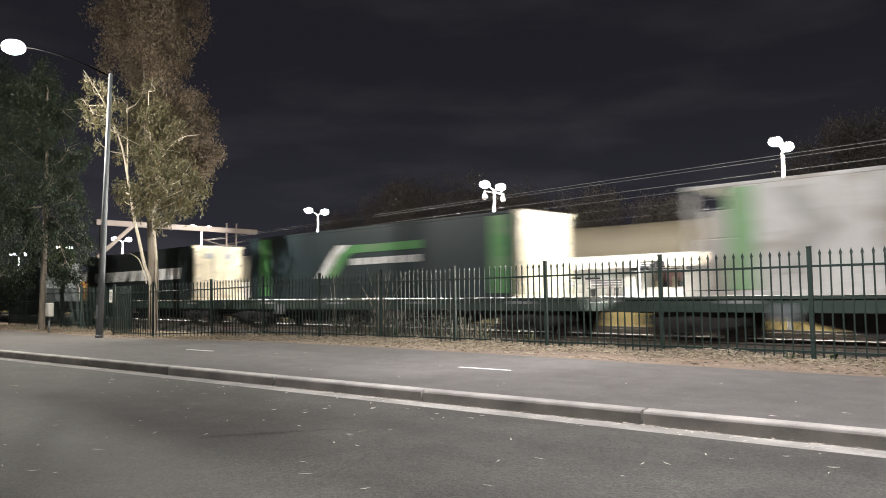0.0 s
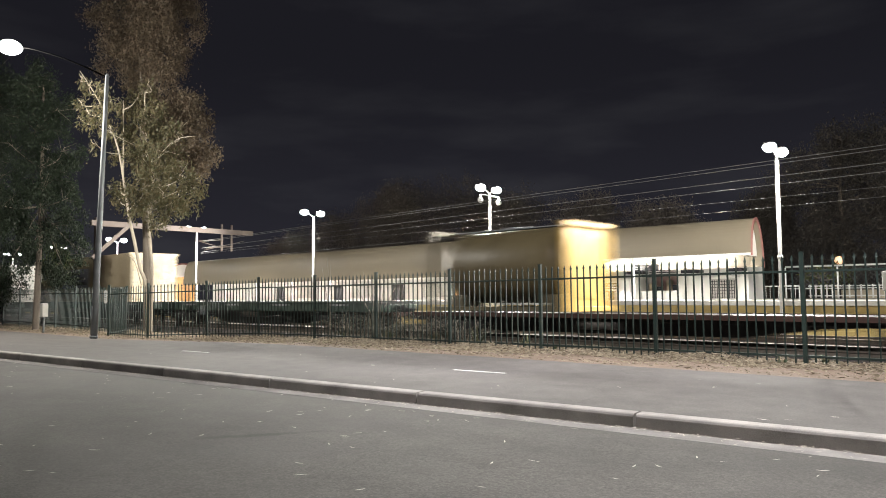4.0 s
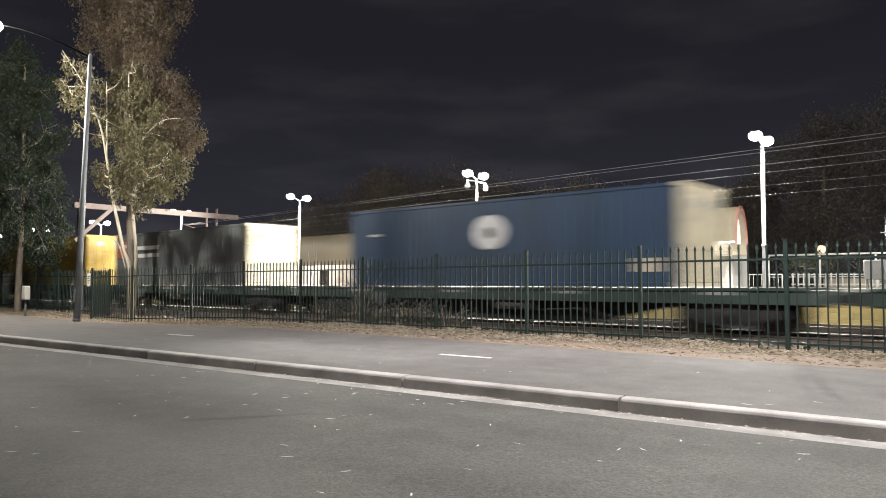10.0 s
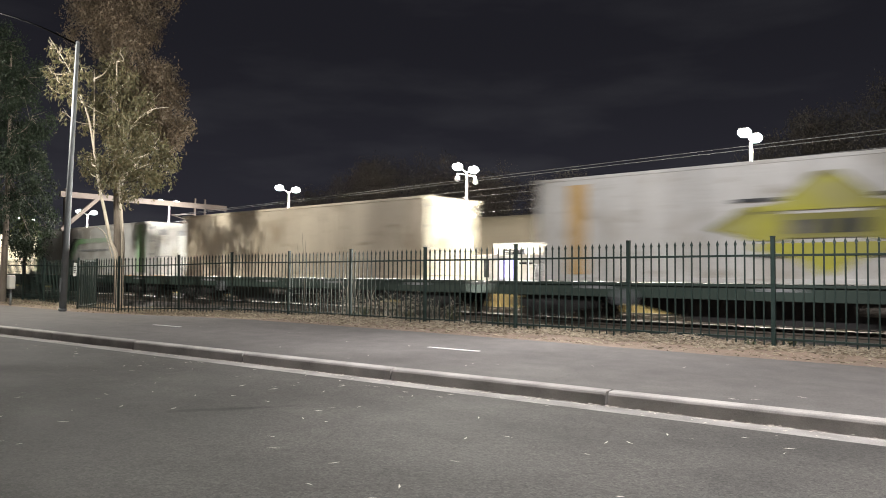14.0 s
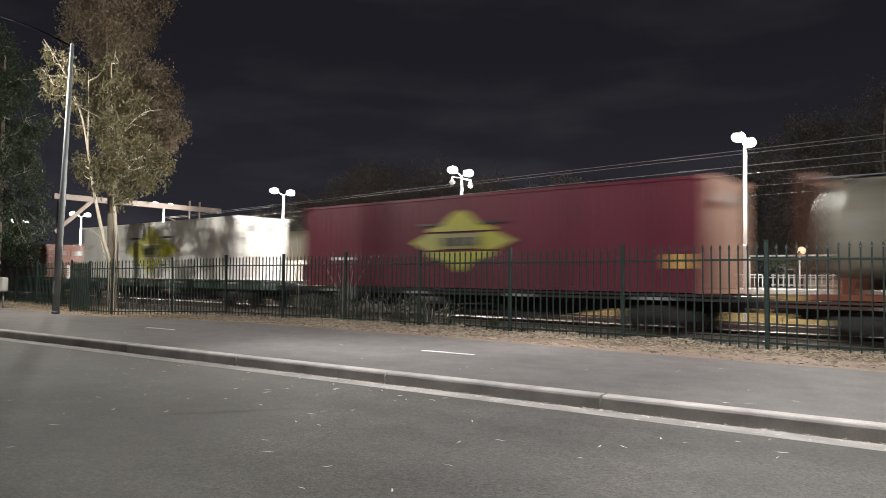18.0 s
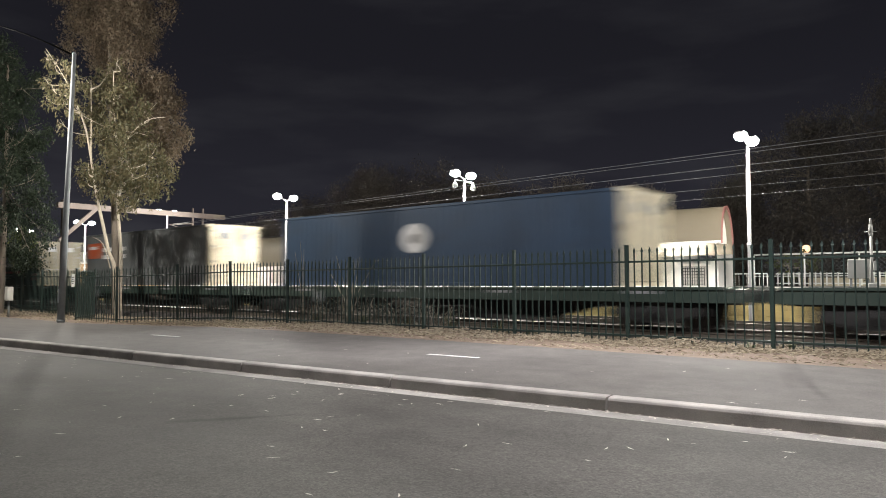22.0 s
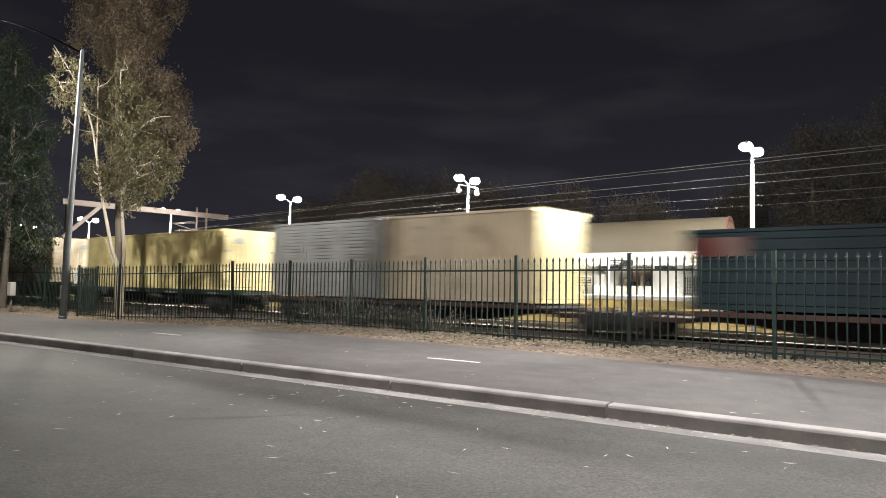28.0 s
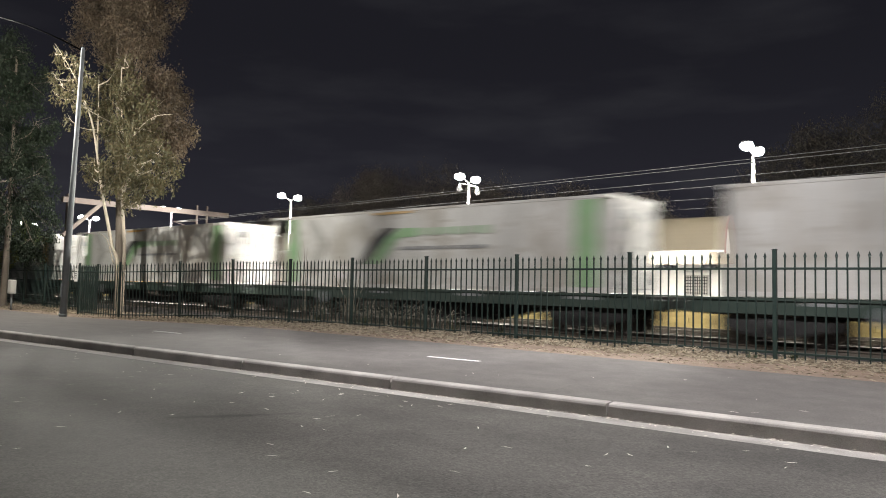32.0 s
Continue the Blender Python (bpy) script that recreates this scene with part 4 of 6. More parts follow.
def wire(y, z, rise, label, r=0.013, x0=-41.5):
    """A wire above the tracks: z is its height opposite the near post, rising gently to the right."""
    pts = [Vector((x0 + i * 2.6, y, z + rise * (x0 + i * 2.6 + 3.4))) for i in range(41)]
    tagged(part("overhead_wire", pipe(pts, r, r, 5), WIRE, None), label, "cable")


wire(22.8, 5.285, 0.0137, "thin steel overhead catenary wire")
wire(22.8, 5.17, 0.0125, "thin steel overhead catenary wire")
wire(22.8, 4.79, 0.0125, "thin overhead contact wire")
wire(22.8, 4.54, 0.0125, "thin overhead contact wire", 0.010)
wire(22.8, 4.115, 0.0038, "slack thin cable beside the tracks", 0.006)
wire(22.8, 3.845, 0.0098, "slack thin cable beside the tracks", 0.006)


# ---- trees ----
def leaf_cloud(clumps, count, size, seed, droop=0.3, long=2.6, groups=11):
    """Many small leaf blades in uneven clumps; clumps are (x, y, z, radius)."""
    rnd = np.random.default_rng(seed)
    cl = np.array(clumps, float)
    w = cl[:, 3] ** 2
    pick = rnd.choice(len(cl), count, p=w / w.sum())
    # twig groups inside each clump keep gaps between the leaves
    gdir = rnd.normal(size=(len(cl), groups, 3))
    gdir /= np.linalg.norm(gdir, axis=2, keepdims=True)
    grad = rnd.uniform(0.35, 1.12, size=(len(cl), groups, 1)) ** 0.6
    gpos = gdir * grad * cl[:, None, 3:4] * np.array([1, 1, 0.9])
    g = rnd.integers(0, groups, count)
    centre = cl[pick, :3] + gpos[pick, g] + rnd.normal(size=(count, 3)) * (0.13 * cl[pick, 3:4] + 0.05)
    centre[:, 2] -= np.abs(rnd.normal(size=count)) * droop * 0.5
    d = rnd.normal(size=(count, 3))
    d[:, 2] -= droop * 3
    d /= np.linalg.norm(d, axis=1, keepdims=True)
    s = np.cross(d, rnd.normal(size=(count, 3)))
    s /= np.linalg.norm(s, axis=1, keepdims=True)
    ln = size * rnd.uniform(0.6, 1.4, (count, 1))
    wd = ln / long
    v = np.empty((count, 4, 3))
    v[:, 0], v[:, 1], v[:, 2], v[:, 3] = centre, centre + d * ln * 0.5 + s * wd * 0.5, centre + d * ln, centre + d * ln * 0.5 - s * wd * 0.5
    me = bpy.data.meshes.new("crown")
    faces = np.arange(count * 4).reshape(count, 4)
    me.from_pydata(v.reshape(-1, 3).tolist(), [], faces.tolist())
    return me


def limb_path(bm, pts, r0, r1, n=9):
    """A bent tapering limb through the points."""
    pts = [Vector(p) for p in pts]
    fine = []
    for i in range(len(pts) - 1):
        p0, p1, p2, p3 = pts[max(0, i - 1)], pts[i], pts[i + 1], pts[min(len(pts) - 1, i + 2)]
        for k in range(4):
            t = k / 4
            fine.append(0.5 * (2 * p1 + (p2 - p0) * t + (2 * p0 - 5 * p1 + 4 * p2 - p3) * t * t + (3 * p1 - p0 - 3 * p2 + p3) * t ** 3))
    fine.append(pts[-1])
    rings = []
    for i, p in enumerate(fine):
        f = i / (len(fine) - 1)
        d = (fine[min(i + 1, len(fine) - 1)] - fine[max(i - 1, 0)]).normalized()
        u = d.cross(Vector((0.3, 1, 0.2))).normalized()
        v = d.cross(u)
        r = (r0 + (r1 - r0) * f) * (1 + 0.10 * noise.noise((p.x * 2, p.y * 2, p.z * 2)))
        rings.append([bm.verts.new(p + (u * math.cos(6.2832 * k / n) + v * math.sin(6.2832 * k / n)) * r) for k in range(n)])
    for a, b in zip(rings, rings[1:]):
        for k in range(n):
            bm.faces.new((a[k], a[(k + 1) % n], b[(k + 1) % n], b[k])).smooth = True
    bm.faces.new(rings[-1])
    return fine


def tree(name, label, at, stems, clumps, leaves, size, bark, leaf, seed, droop=0.3, long=2.6, fork=True, groups=11):
    ob = thing(name, label, "tree", at)
    rnd = random.Random(seed)
    bm = bmesh.new()
    tips = []
    for pts, r0, r1 in stems:
        tips += limb_path(bm, pts, r0, r1)[6:]
    part("trunk", bm, bark, ob)
    if fork:
        bm = bmesh.new()
        for x, y, z, r in clumps:
            c = Vector((x, y, z))
            low = [p for p in tips if p.z < z - 0.2] or tips
            base = min(low, key=lambda p: (p - c).length + rnd.random() * 0.4)
            mid = base.lerp(c, 0.55) + Vector((rnd.uniform(-0.2, 0.2), rnd.uniform(-0.2, 0.2), -0.15))
            limb_path(bm, [base, mid, c], min(0.045, 0.012 + 0.05 * r), 0.010, 5)
            for k in range(5):
                e = c + Vector((rnd.uniform(-1, 1), rnd.uniform(-1, 1), rnd.uniform(-0.8, 1))) * r * 0.9
                tube(bm, c.lerp(mid, rnd.random() * 0.5), e, 0.014, 0.004, n=4, caps=False)
        part("branchwork", bm, bark, ob)
    me = leaf_cloud(clumps, leaves, size, seed, droop, long, groups)
    me.materials.append(leaf)
    part("crown", me, None, ob)
    return ob


# the longest branch leans out towards the street lamp
gum_clumps = [(-3.26, -1.7, 9.71, 0.24), (-2.43, -1.7, 10.28, 0.28), (-2.56, -1.7, 9.26, 0.30), (-1.56, -1.7, 8.60, 0.32), (-1.22, -1.7, 9.10, 0.30), (-0.64, -1.7, 8.61, 0.24), (-1.50, -1.7, 7.57, 0.20), (-3.13, -1.7, 8.87, 0.20), (-0.13, -1.7, 9.05, 0.30), (-0.24, -1.7, 7.85, 0.25), (-1.08, -1.7, 9.86, 0.30), (-3.00, -1.7, 10.70, 0.20),
              (-2.3, 0, 9.5, 0.6), (-1.2, 0, 8.5, 0.75), (-2.8, 0.1, 8.5, 0.5), (-0.2, 0.1, 8.95, 0.65), (-1.8, -0.3, 7.4, 0.6), (-0.45, 0.1, 7.4, 0.8), (-2.5, -0.2, 6.1, 0.5), (-0.7, 0.1, 5.8, 0.85), (1.0, 0.1, 5.5, 0.75), (2.5, 0.2, 5.25, 0.6), (1.6, 0.1, 4.85, 0.55), (-1.4, 0, 5.25, 0.55), (0, 0.2, 6.3, 0.9), (2.4, 0.2, 6.1, 0.6), (3.0, 0.2, 5.6, 0.45), (-1.6, 0.1, 9.95, 0.45), (-3.2, 0, 5.75, 0.35), (0.9, 0.2, 7.2, 0.6), (1.4, 0.2, 8.0, 0.5), (0.2, 0.1, 4.5, 0.4), (-1.0, 0.2, 10.4, 0.4)]
tree("gum_tree", "slender gum tree with pale twin trunks and sparse drooping olive leaves", pose(-28.9, 13.6, 0),
     [([(-0.12, 0, -0.5), (-0.31, 0, 1.66), (-0.78, -0.05, 2.46), (-1.25, -0.1, 3.6), (-1.62, -0.2, 4.75), (-1.8, -0.4, 6.37), (-1.71, -0.7, 7.61), (-1.94, -1.1, 8.87), (-2.14, -1.5, 9.79), (-3.08, -1.8, 10.96)], 0.09, 0.014),
      ([(-0.05, 0.1, -0.5), (-0.01, 0.1, 1.5), (-0.02, 0.1, 2.44), (-0.24, 0.1, 3.56), (-0.35, 0.1, 4.52), (-0.14, 0.1, 5.77), (-0.34, 0.1, 6.43), (-0.66, 0.1, 7.44), (-0.94, 0.1, 8.94), (-1.0, 0.1, 10.0)], 0.08, 0.018),
      ([(-0.14, 0.1, 6.0), (0.37, 0.1, 6.98), (1.9, 0.1, 7.5), (3.4, 0.1, 7.4)], 0.03, 0.008),
      ([(-1.8, -0.4, 6.37), (-1.6, -0.5, 7.5), (-1.5, -0.6, 9.6)], 0.045, 0.014),
      ([(-0.5, -0.1, 1.75), (-1.2, -0.1, 2.75), (-2.2, -0.1, 3.1)], 0.028, 0.01)],
     gum_clumps, 17500, 0.145, BARK, LEAF_GUM, 11, 0.4, 2.8, groups=13)

upper = [(-3.4, 0, 15.0, 1.5), (-1.2, 0, 14.2, 1.6), (0.8, 0, 15.3, 1.6), (-2.0, 0, 16.8, 1.7), (0.6, 0, 12.9, 1.3), (-3.3, 0, 13.2, 1.3), (1.6, 0.2, 14.0, 1.2), (-0.6, 0, 18, 1.6), (1.4, 0, 12.0, 1.0), (-1.4, 0, 12.3, 1.1), (1.3, 0.1, 16.9, 1.2),
         (2.2, 0.1, 9.6, 1.3), (3.1, 0.1, 9.0, 1.0), (1.6, 0.2, 8.4, 1.1), (2.7, 0, 8.1, 0.9), (1.0, 0.1, 9.9, 0.9), (4.2, 0.2, 7.5, 0.6), (5.1, 0.1, 7.3, 0.45), (3.5, 0.1, 7.0, 0.6), (4.4, 0.1, 6.7, 0.35)]
tree("tall_gum_tree", "tall dim gum tree with a brown-leaved crown behind a smaller tree", pose(-32.4, 15.2, 0),
     [([(0, 0, -0.2), (-0.3, 0, 4), (-0.8, 0, 8), (-1.2, 0, 12), (-1.6, 0, 16.5)], 0.2, 0.04), ([(-0.3, 0, 4), (0.4, 0, 6), (1.6, 0.1, 8.4)], 0.08, 0.03)], upper, 100000, 0.11, BARK_DARK, LEAF_TALL, 12, 0.4, 2.2, groups=30)


def dark_tree(at, height, spread, seed, leaf=LEAF_DARK, count=40000, size=0.13, name="shade_tree", label="dense dark green tree beside the path", trunk=0.2, base=0.12, groups=26):
    rnd = random.Random(seed)
    clumps = []
    for i in range(34):
        f = (i + 0.5) / 34
        z = height * (base + (0.98 - base) * f)
        w = spread * (0.55 + 0.6 * math.sin(math.pi * min(1, 0.25 + f * 0.75)))
        a = rnd.uniform(0, 6.28)
        clumps.append((math.cos(a) * w * rnd.uniform(0.2, 1), math.sin(a) * w * rnd.uniform(0.2, 0.8), z, spread * rnd.uniform(0.32, 0.55)))
    return tree(name, label, at, [([(0, 0, -0.3), (0.2, 0, height * 0.3), (-0.1, 0.1, height * 0.6), (0.1, 0, height * 0.92)], trunk, 0.04)], clumps, count, size, BARK_DARK, leaf, seed, 0.5, 2.4, groups=groups)


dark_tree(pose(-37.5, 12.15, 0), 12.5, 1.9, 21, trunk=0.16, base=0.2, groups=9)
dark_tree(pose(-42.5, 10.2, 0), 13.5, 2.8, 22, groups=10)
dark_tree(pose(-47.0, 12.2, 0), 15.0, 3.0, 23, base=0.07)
# lit patch of the dark tree's foliage, built as a small separate tree
dark_tree(pose(-40.0, 13.9, 0), 4.1, 0.6, 24, LEAF_DARK_LIT, 3200, 0.11, "lit_foliage", "lamp-lit patch of the dark tree's foliage, coloured yellow-green", 0.04, 0.62, 14)
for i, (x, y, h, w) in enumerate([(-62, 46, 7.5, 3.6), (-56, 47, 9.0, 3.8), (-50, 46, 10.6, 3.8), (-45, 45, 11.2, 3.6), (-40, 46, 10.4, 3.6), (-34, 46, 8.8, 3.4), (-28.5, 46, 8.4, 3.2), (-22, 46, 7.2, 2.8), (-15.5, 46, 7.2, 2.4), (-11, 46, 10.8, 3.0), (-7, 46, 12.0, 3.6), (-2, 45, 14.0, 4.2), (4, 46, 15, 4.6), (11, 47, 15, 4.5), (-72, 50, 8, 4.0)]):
    dark_tree(pose(x, y, 0), h, w, 40 + i, LEAF_BACK if x > -20 else LEAF_FAR_PALED, 52000, 0.125, "distant_tree", "dim tree behind the station against the night sky", 0.22, groups=60)
shrub = tree("shrub", "bright leafy shrub beside the platform lamp", pose(-10.6, 39.8, PLAT_TOP), [([(0, 0, 0), (0.05, 0, 0.6), (0, 0, 1.2)], 0.05, 0.02)], [(-0.5, 0, 1.3, 0.5), (0.4, 0, 1.5, 0.5), (0, 0.2, 1.0, 0.5), (1.1, 0, 1.3, 0.45)], 500, 0.16, BARK, LEAF_LIT, 61, 0.2, 2.2)


def dry_bush(at, n, height, seed):
    ob = thing("dry_bush", "grey-green twiggy bush behind the fence", "bush", at)
    rnd = random.Random(seed)
    bm = bmesh.new()
    for i in range(n):
        a = rnd.uniform(0, 6.28)
        out = rnd.uniform(0.2, 1.0)
        b = Vector((rnd.uniform(-0.5, 0.5), rnd.uniform(-0.2, 0.2), -0.05))
        m = b + Vector((math.cos(a) * out * 0.5, math.sin(a) * out * 0.3, height * rnd.uniform(0.3, 0.6)))
        e = m + Vector((math.cos(a) * out * 0.9, math.sin(a) * out * 0.4, height * rnd.uniform(-0.1, 0.5)))
        tube(bm, b, m, 0.012, 0.009, n=4, caps=False)
        tube(bm, m, e, 0.009, 0.004, n=4, caps=False)
        for k in range(2):
            p = m.lerp(e, rnd.random())
            tube(bm, p, p + Vector((rnd.uniform(-0.3, 0.3), rnd.uniform(-0.2, 0.2), rnd.uniform(-0.1, 0.35))), 0.004, 0.002, n=3, caps=False)
    part("brushwood", bm, TWIG, ob)
    me = leaf_cloud([(rnd.uniform(-0.7, 0.7), rnd.uniform(-0.2, 0.2), height * rnd.uniform(0.25, 0.75), 0.3) for k in range(6)], 300, 0.09, seed, 0.1, 3.5)
    me.materials.append(LEAF_BUSH)
    part("foliage", me, None, ob)


for x, n, h, sd in ((-13.3, 26, 0.7, 5), (-14.7, 36, 0.9, 6), (-16.2, 34, 0.85, 7), (-17.8, 28, 0.75, 8)):
    dry_bush(pose(x, 14.8, -0.15), n, h + 0.08, sd)


def bare_stems(at, n, spread, lo, hi, seed, label):
    ob = thing("bare_sapling", label, "sapling", at)
    rnd = random.Random(seed)
    for i in range(n):
        f = (i + 0.5) / n * 2 - 1
        top = Vector((f * spread + rnd.uniform(-0.1, 0.1), rnd.uniform(-0.2, 0.2), rnd.uniform(lo, hi)))
        mid = Vector((f * spread * 0.35, 0, top.z * 0.5)) + Vector((rnd.uniform(-0.06, 0.06), 0, 0))
        part("stem", pipe([Vector((f * 0.12, 0, -0.05)), mid, top], 0.014, 0.005, 5), TWIG, ob)


bare_stems(pose(-16.75, 15.1, -0.15), 8, 1.15, 1.6, 2.13, 3, "fan of thin bare stems behind the fence")
bare_stems(pose(-18.9, 15.0, -0.18), 3, 0.22, 2.08, 2.73, 4, "thin bare upright stems behind the fence")


def strap_plant(at, n, ln, seed):
    rnd = random.Random(seed)
    bm = bmesh.new()
    for i in range(n):
        a, el = rnd.uniform(0, 6.28), rnd.uniform(0.4, 1.3)
        L = ln * rnd.uniform(0.6, 1.1)
        c, s = math.cos(a), math.sin(a)
        pts = [(0.02 * c, 0.02 * s, 0), (c * L * 0.5 * math.cos(el), s * L * 0.5 * math.cos(el), L * 0.6 * math.sin(el)), (c * L * 0.95 * math.cos(el), s * L * 0.95 * math.cos(el), L * (0.75 * math.sin(el) - 0.12))]
        w = 0.018
        prev = None
        for p, ww in zip(pts, (w, w * 0.9, 0.002)):
            cur = (bm.verts.new((p[0] - s * ww, p[1] + c * ww, p[2])), bm.verts.new((p[0] + s * ww, p[1] - c * ww, p[2])))
            if prev:
                bm.faces.new((prev[0], prev[1], cur[1], cur[0]))
            prev = cur
    part("foliage", bm, GRASS, thing("strap_plant", "clump of long strap leaves by the fence", "plant", at))


for i, (x, y, ln) in enumerate([(-12.2, 14.6, 0.8), (-13.6, 14.4, 0.6), (-15.5, 14.5, 0.7), (-4.2, 13.3, 0.35), (-10.8, 14.8, 0.5), (-17.6, 14.5, 0.6), (-3.7, 13.95, 0.4), (-9.3, 13.9, 0.3), (-1.5, 13.6, 0.4)]):
    strap_plant(pose(x, y, verge_z(x, y) - 0.03), 26, ln, 70 + i)
bm = bmesh.new()
rr = random.Random(2)
stone_t = thing("stone", "small pale rock at the foot of the fence", "rock", pose(-3.0, 13.35, -0.08))
bmesh.ops.create_icosphere(bm, subdivisions=2, radius=0.08)
for v in bm.verts:
    v.co *= 1 + 0.25 * noise.noise(v.co * 14)
    v.co.z *= 0.7
part("rock", bm, DIRT, stone_t)


# ---- the goods train ----
TRACK_Y, RAIL_Z, DECK = 18.23, -0.075, 1.07
MOVERS = []


def travelled(t):
    return 20.5702 * t + 0.01406 * t * t - 0.0000146 * t ** 3


PAINT = {
    "white": (0.55, 0.55, 0.53), "dirty_white": (0.45, 0.44, 0.41), "black": (0.009, 0.0145, 0.016), "bottle": (0.014, 0.029, 0.034), "beige": (0.52, 0.44, 0.31), "sand": (0.52, 0.46, 0.36), "grey": (0.096, 0.103, 0.106),
    "slate": (0.036, 0.045, 0.044), "blue": (0.032, 0.062, 0.110), "redbrown": (0.16, 0.05, 0.034), "crimson_lit": (0.46, 0.26, 0.19), "crimson": (0.12, 0.018, 0.034), "yellow": (0.46, 0.30, 0.05), "pale_yellow": (0.60, 0.52, 0.26),
    # cream and pink door-end paints also carry the platform lamps' brightness
    "tan": (0.40, 0.25, 0.10), "tankgrey": (0.29, 0.28, 0.23), "amber": (0.60, 0.40, 0.11), "tank_unlit": (0.13, 0.105, 0.055), "khaki": (0.13, 0.112, 0.07), "steelgrey": (0.28, 0.29, 0.285), "rust": (0.16, 0.055, 0.03), "cream_lit": (0.60, 0.54, 0.39), "straw": (0.44, 0.39, 0.22), "sage": (0.20, 0.23, 0.17), "orange": (0.50, 0.13, 0.03),
}
PM = {k: mat("paint_" + k, v, 0.5, vary=0.32, scale=1.0, fine=25, bump=0.04, streak=True) for k, v in PAINT.items()}
for k, v in PAINT.items():
    grime(PM[k], 0.62 if min(v) > 0.15 else 0.3, (v[0] * 0.42 + 0.02, v[1] * 0.36 + 0.016, v[2] * 0.28 + 0.012))
SIGN = {k: mat("sign_" + k, v, 0.5, vary=0.15, scale=3, bump=0) for k, v in {
    "green": (0.08, 0.26, 0.08), "pale_green": (0.24, 0.42, 0.22), "olive": (0.22, 0.21, 0.06), "white": (0.72, 0.72, 0.72), "orange": (0.48, 0.10, 0.04), "yellow": (0.37, 0.36, 0.055), "dark": (0.03, 0.035, 0.04), "red": (0.32, 0.024, 0.045),
    "mint": (0.40, 0.52, 0.38), "maroon": (0.12, 0.03, 0.025), "blue": (0.08, 0.11, 0.40), "cream": (0.62, 0.55, 0.42), "grey": (0.25, 0.26, 0.27), "ochre": (0.55, 0.34, 0.10), "sandy": (0.55, 0.40, 0.14), "umber": (0.30, 0.17, 0.04), "moss": (0.17, 0.30, 0.13), "palegrey": (0.40, 0.40, 0.38), "paleblue": (0.55, 0.57, 0.68)}.items()}
for m in SIGN.values():
    grime(m, 0.4, (0.32, 0.30, 0.26))
WAGON_GREEN = mat("wagon_green", (0.032, 0.05, 0.041), 0.6, vary=0.3, scale=1.5, bump=0.08)
WAGON_RUST = mat("wagon_rust", (0.052, 0.027, 0.02), 0.7, vary=0.35, scale=1.5, bump=0.1)
WAGON_GREY = mat("wagon_grey", (0.10, 0.09, 0.08), 0.7, vary=0.35, scale=1.5, bump=0.1)
WHEEL = mat("wheel_steel", (0.06, 0.05, 0.045), 0.5, 0.6, vary=0.2, scale=6, bump=0.05)
CACHE = {}


def cached(key, build, material):
    k = (*key, material.name)
    if k not in CACHE:
        CACHE[k] = mesh_from(key[0], build(), material)
    return CACHE[k]


W2 = 1.24


def corrugated(L, h, side):
    """A side wall pressed into upright folds; side is -1 for the near one."""
    bm = bmesh.new()
    n = int(round(L / 0.28))
    p = L / n
    y0, y1 = side * (W2 - 0.045), side * (W2 - 0.008)
    xs = [(0, y0)]
    for i in range(n):
        a = i * p
        xs += [(a + 0.25 * p, y0), (a + 0.42 * p, y1), (a + 0.83 * p, y1), (a + p, y0)]
    xs = [(min(max(x - L / 2, -L / 2 + 0.06), L / 2 - 0.06), y) for x, y in xs]
    lo = [bm.verts.new((x, y, 0.12)) for x, y in xs]
    hi = [bm.verts.new((x, y, h - 0.08)) for x, y in xs]
    for i in range(len(xs) - 1):
        bm.faces.new((lo[i], lo[i + 1], hi[i + 1], hi[i]) if side < 0 else (lo[i + 1], lo[i], hi[i], hi[i + 1]))
    return bm


def smooth_side(L, h, side):
    """A flat panelled side: shallow upright seams in one sheet."""
    bm = bmesh.new()
    n = int(L / 1.22)
    y0, y1 = side * (W2 - 0.012), side * (W2 - 0.004)
    xs = [(-L / 2 + 0.06, y0)]
    for i in range(1, n):
        x = -L / 2 + i * L / n
        xs += [(x - 0.03, y0), (x - 0.02, y1), (x + 0.02, y1), (x + 0.03, y0)]
    xs.append((L / 2 - 0.06, y0))
    lo = [bm.verts.new((x, y, 0.12)) for x, y in xs]
    hi = [bm.verts.new((x, y, h - 0.08)) for x, y in xs]
    for i in range(len(xs) - 1):
        bm.faces.new((lo[i], lo[i + 1], hi[i + 1], hi[i]) if side < 0 else (lo[i + 1], lo[i], hi[i], hi[i + 1]))
    return bm


def ribbed_side(L, h, side):
    """A flat side that carries louvre ribs."""
    y0 = side * (W2 - 0.024)
    return boxes((-L / 2 + 0.08, L / 2 - 0.08, min(y0, y0 - side * 0.02), max(y0, y0 - side * 0.02), 0.12, h - 0.08))


def add_louvres(ob, L, h, material):
    """Level ribs on the near side: in three panels, or all along where the side is low."""
    n = 20 if h > 2 else 7
    spans = [(-L / 2 + 0.08, L / 2 - 0.08)] if h < 2 else [(-L / 2 + 0.4 + k * (L - 0.8) / 3 + 0.35, -L / 2 + 0.4 + (k + 1) * (L - 0.8) / 3 - 0.35) for k in range(3)]
    for a, b in spans:
        me = cached(("louvre", L, round(b - a, 3)), lambda: boxes((0, b - a, -W2 + 0.003, -W2 + 0.0235, -0.035, 0.02)), material)
        for i in range(n):
            part("louvre", me, None, ob, at=pose(a, 0, 0.2 + (h - 0.42) * i / (n - 1)))


KIND = {corrugated: "folded", smooth_side: "smooth", ribbed_side: "ribbed"}


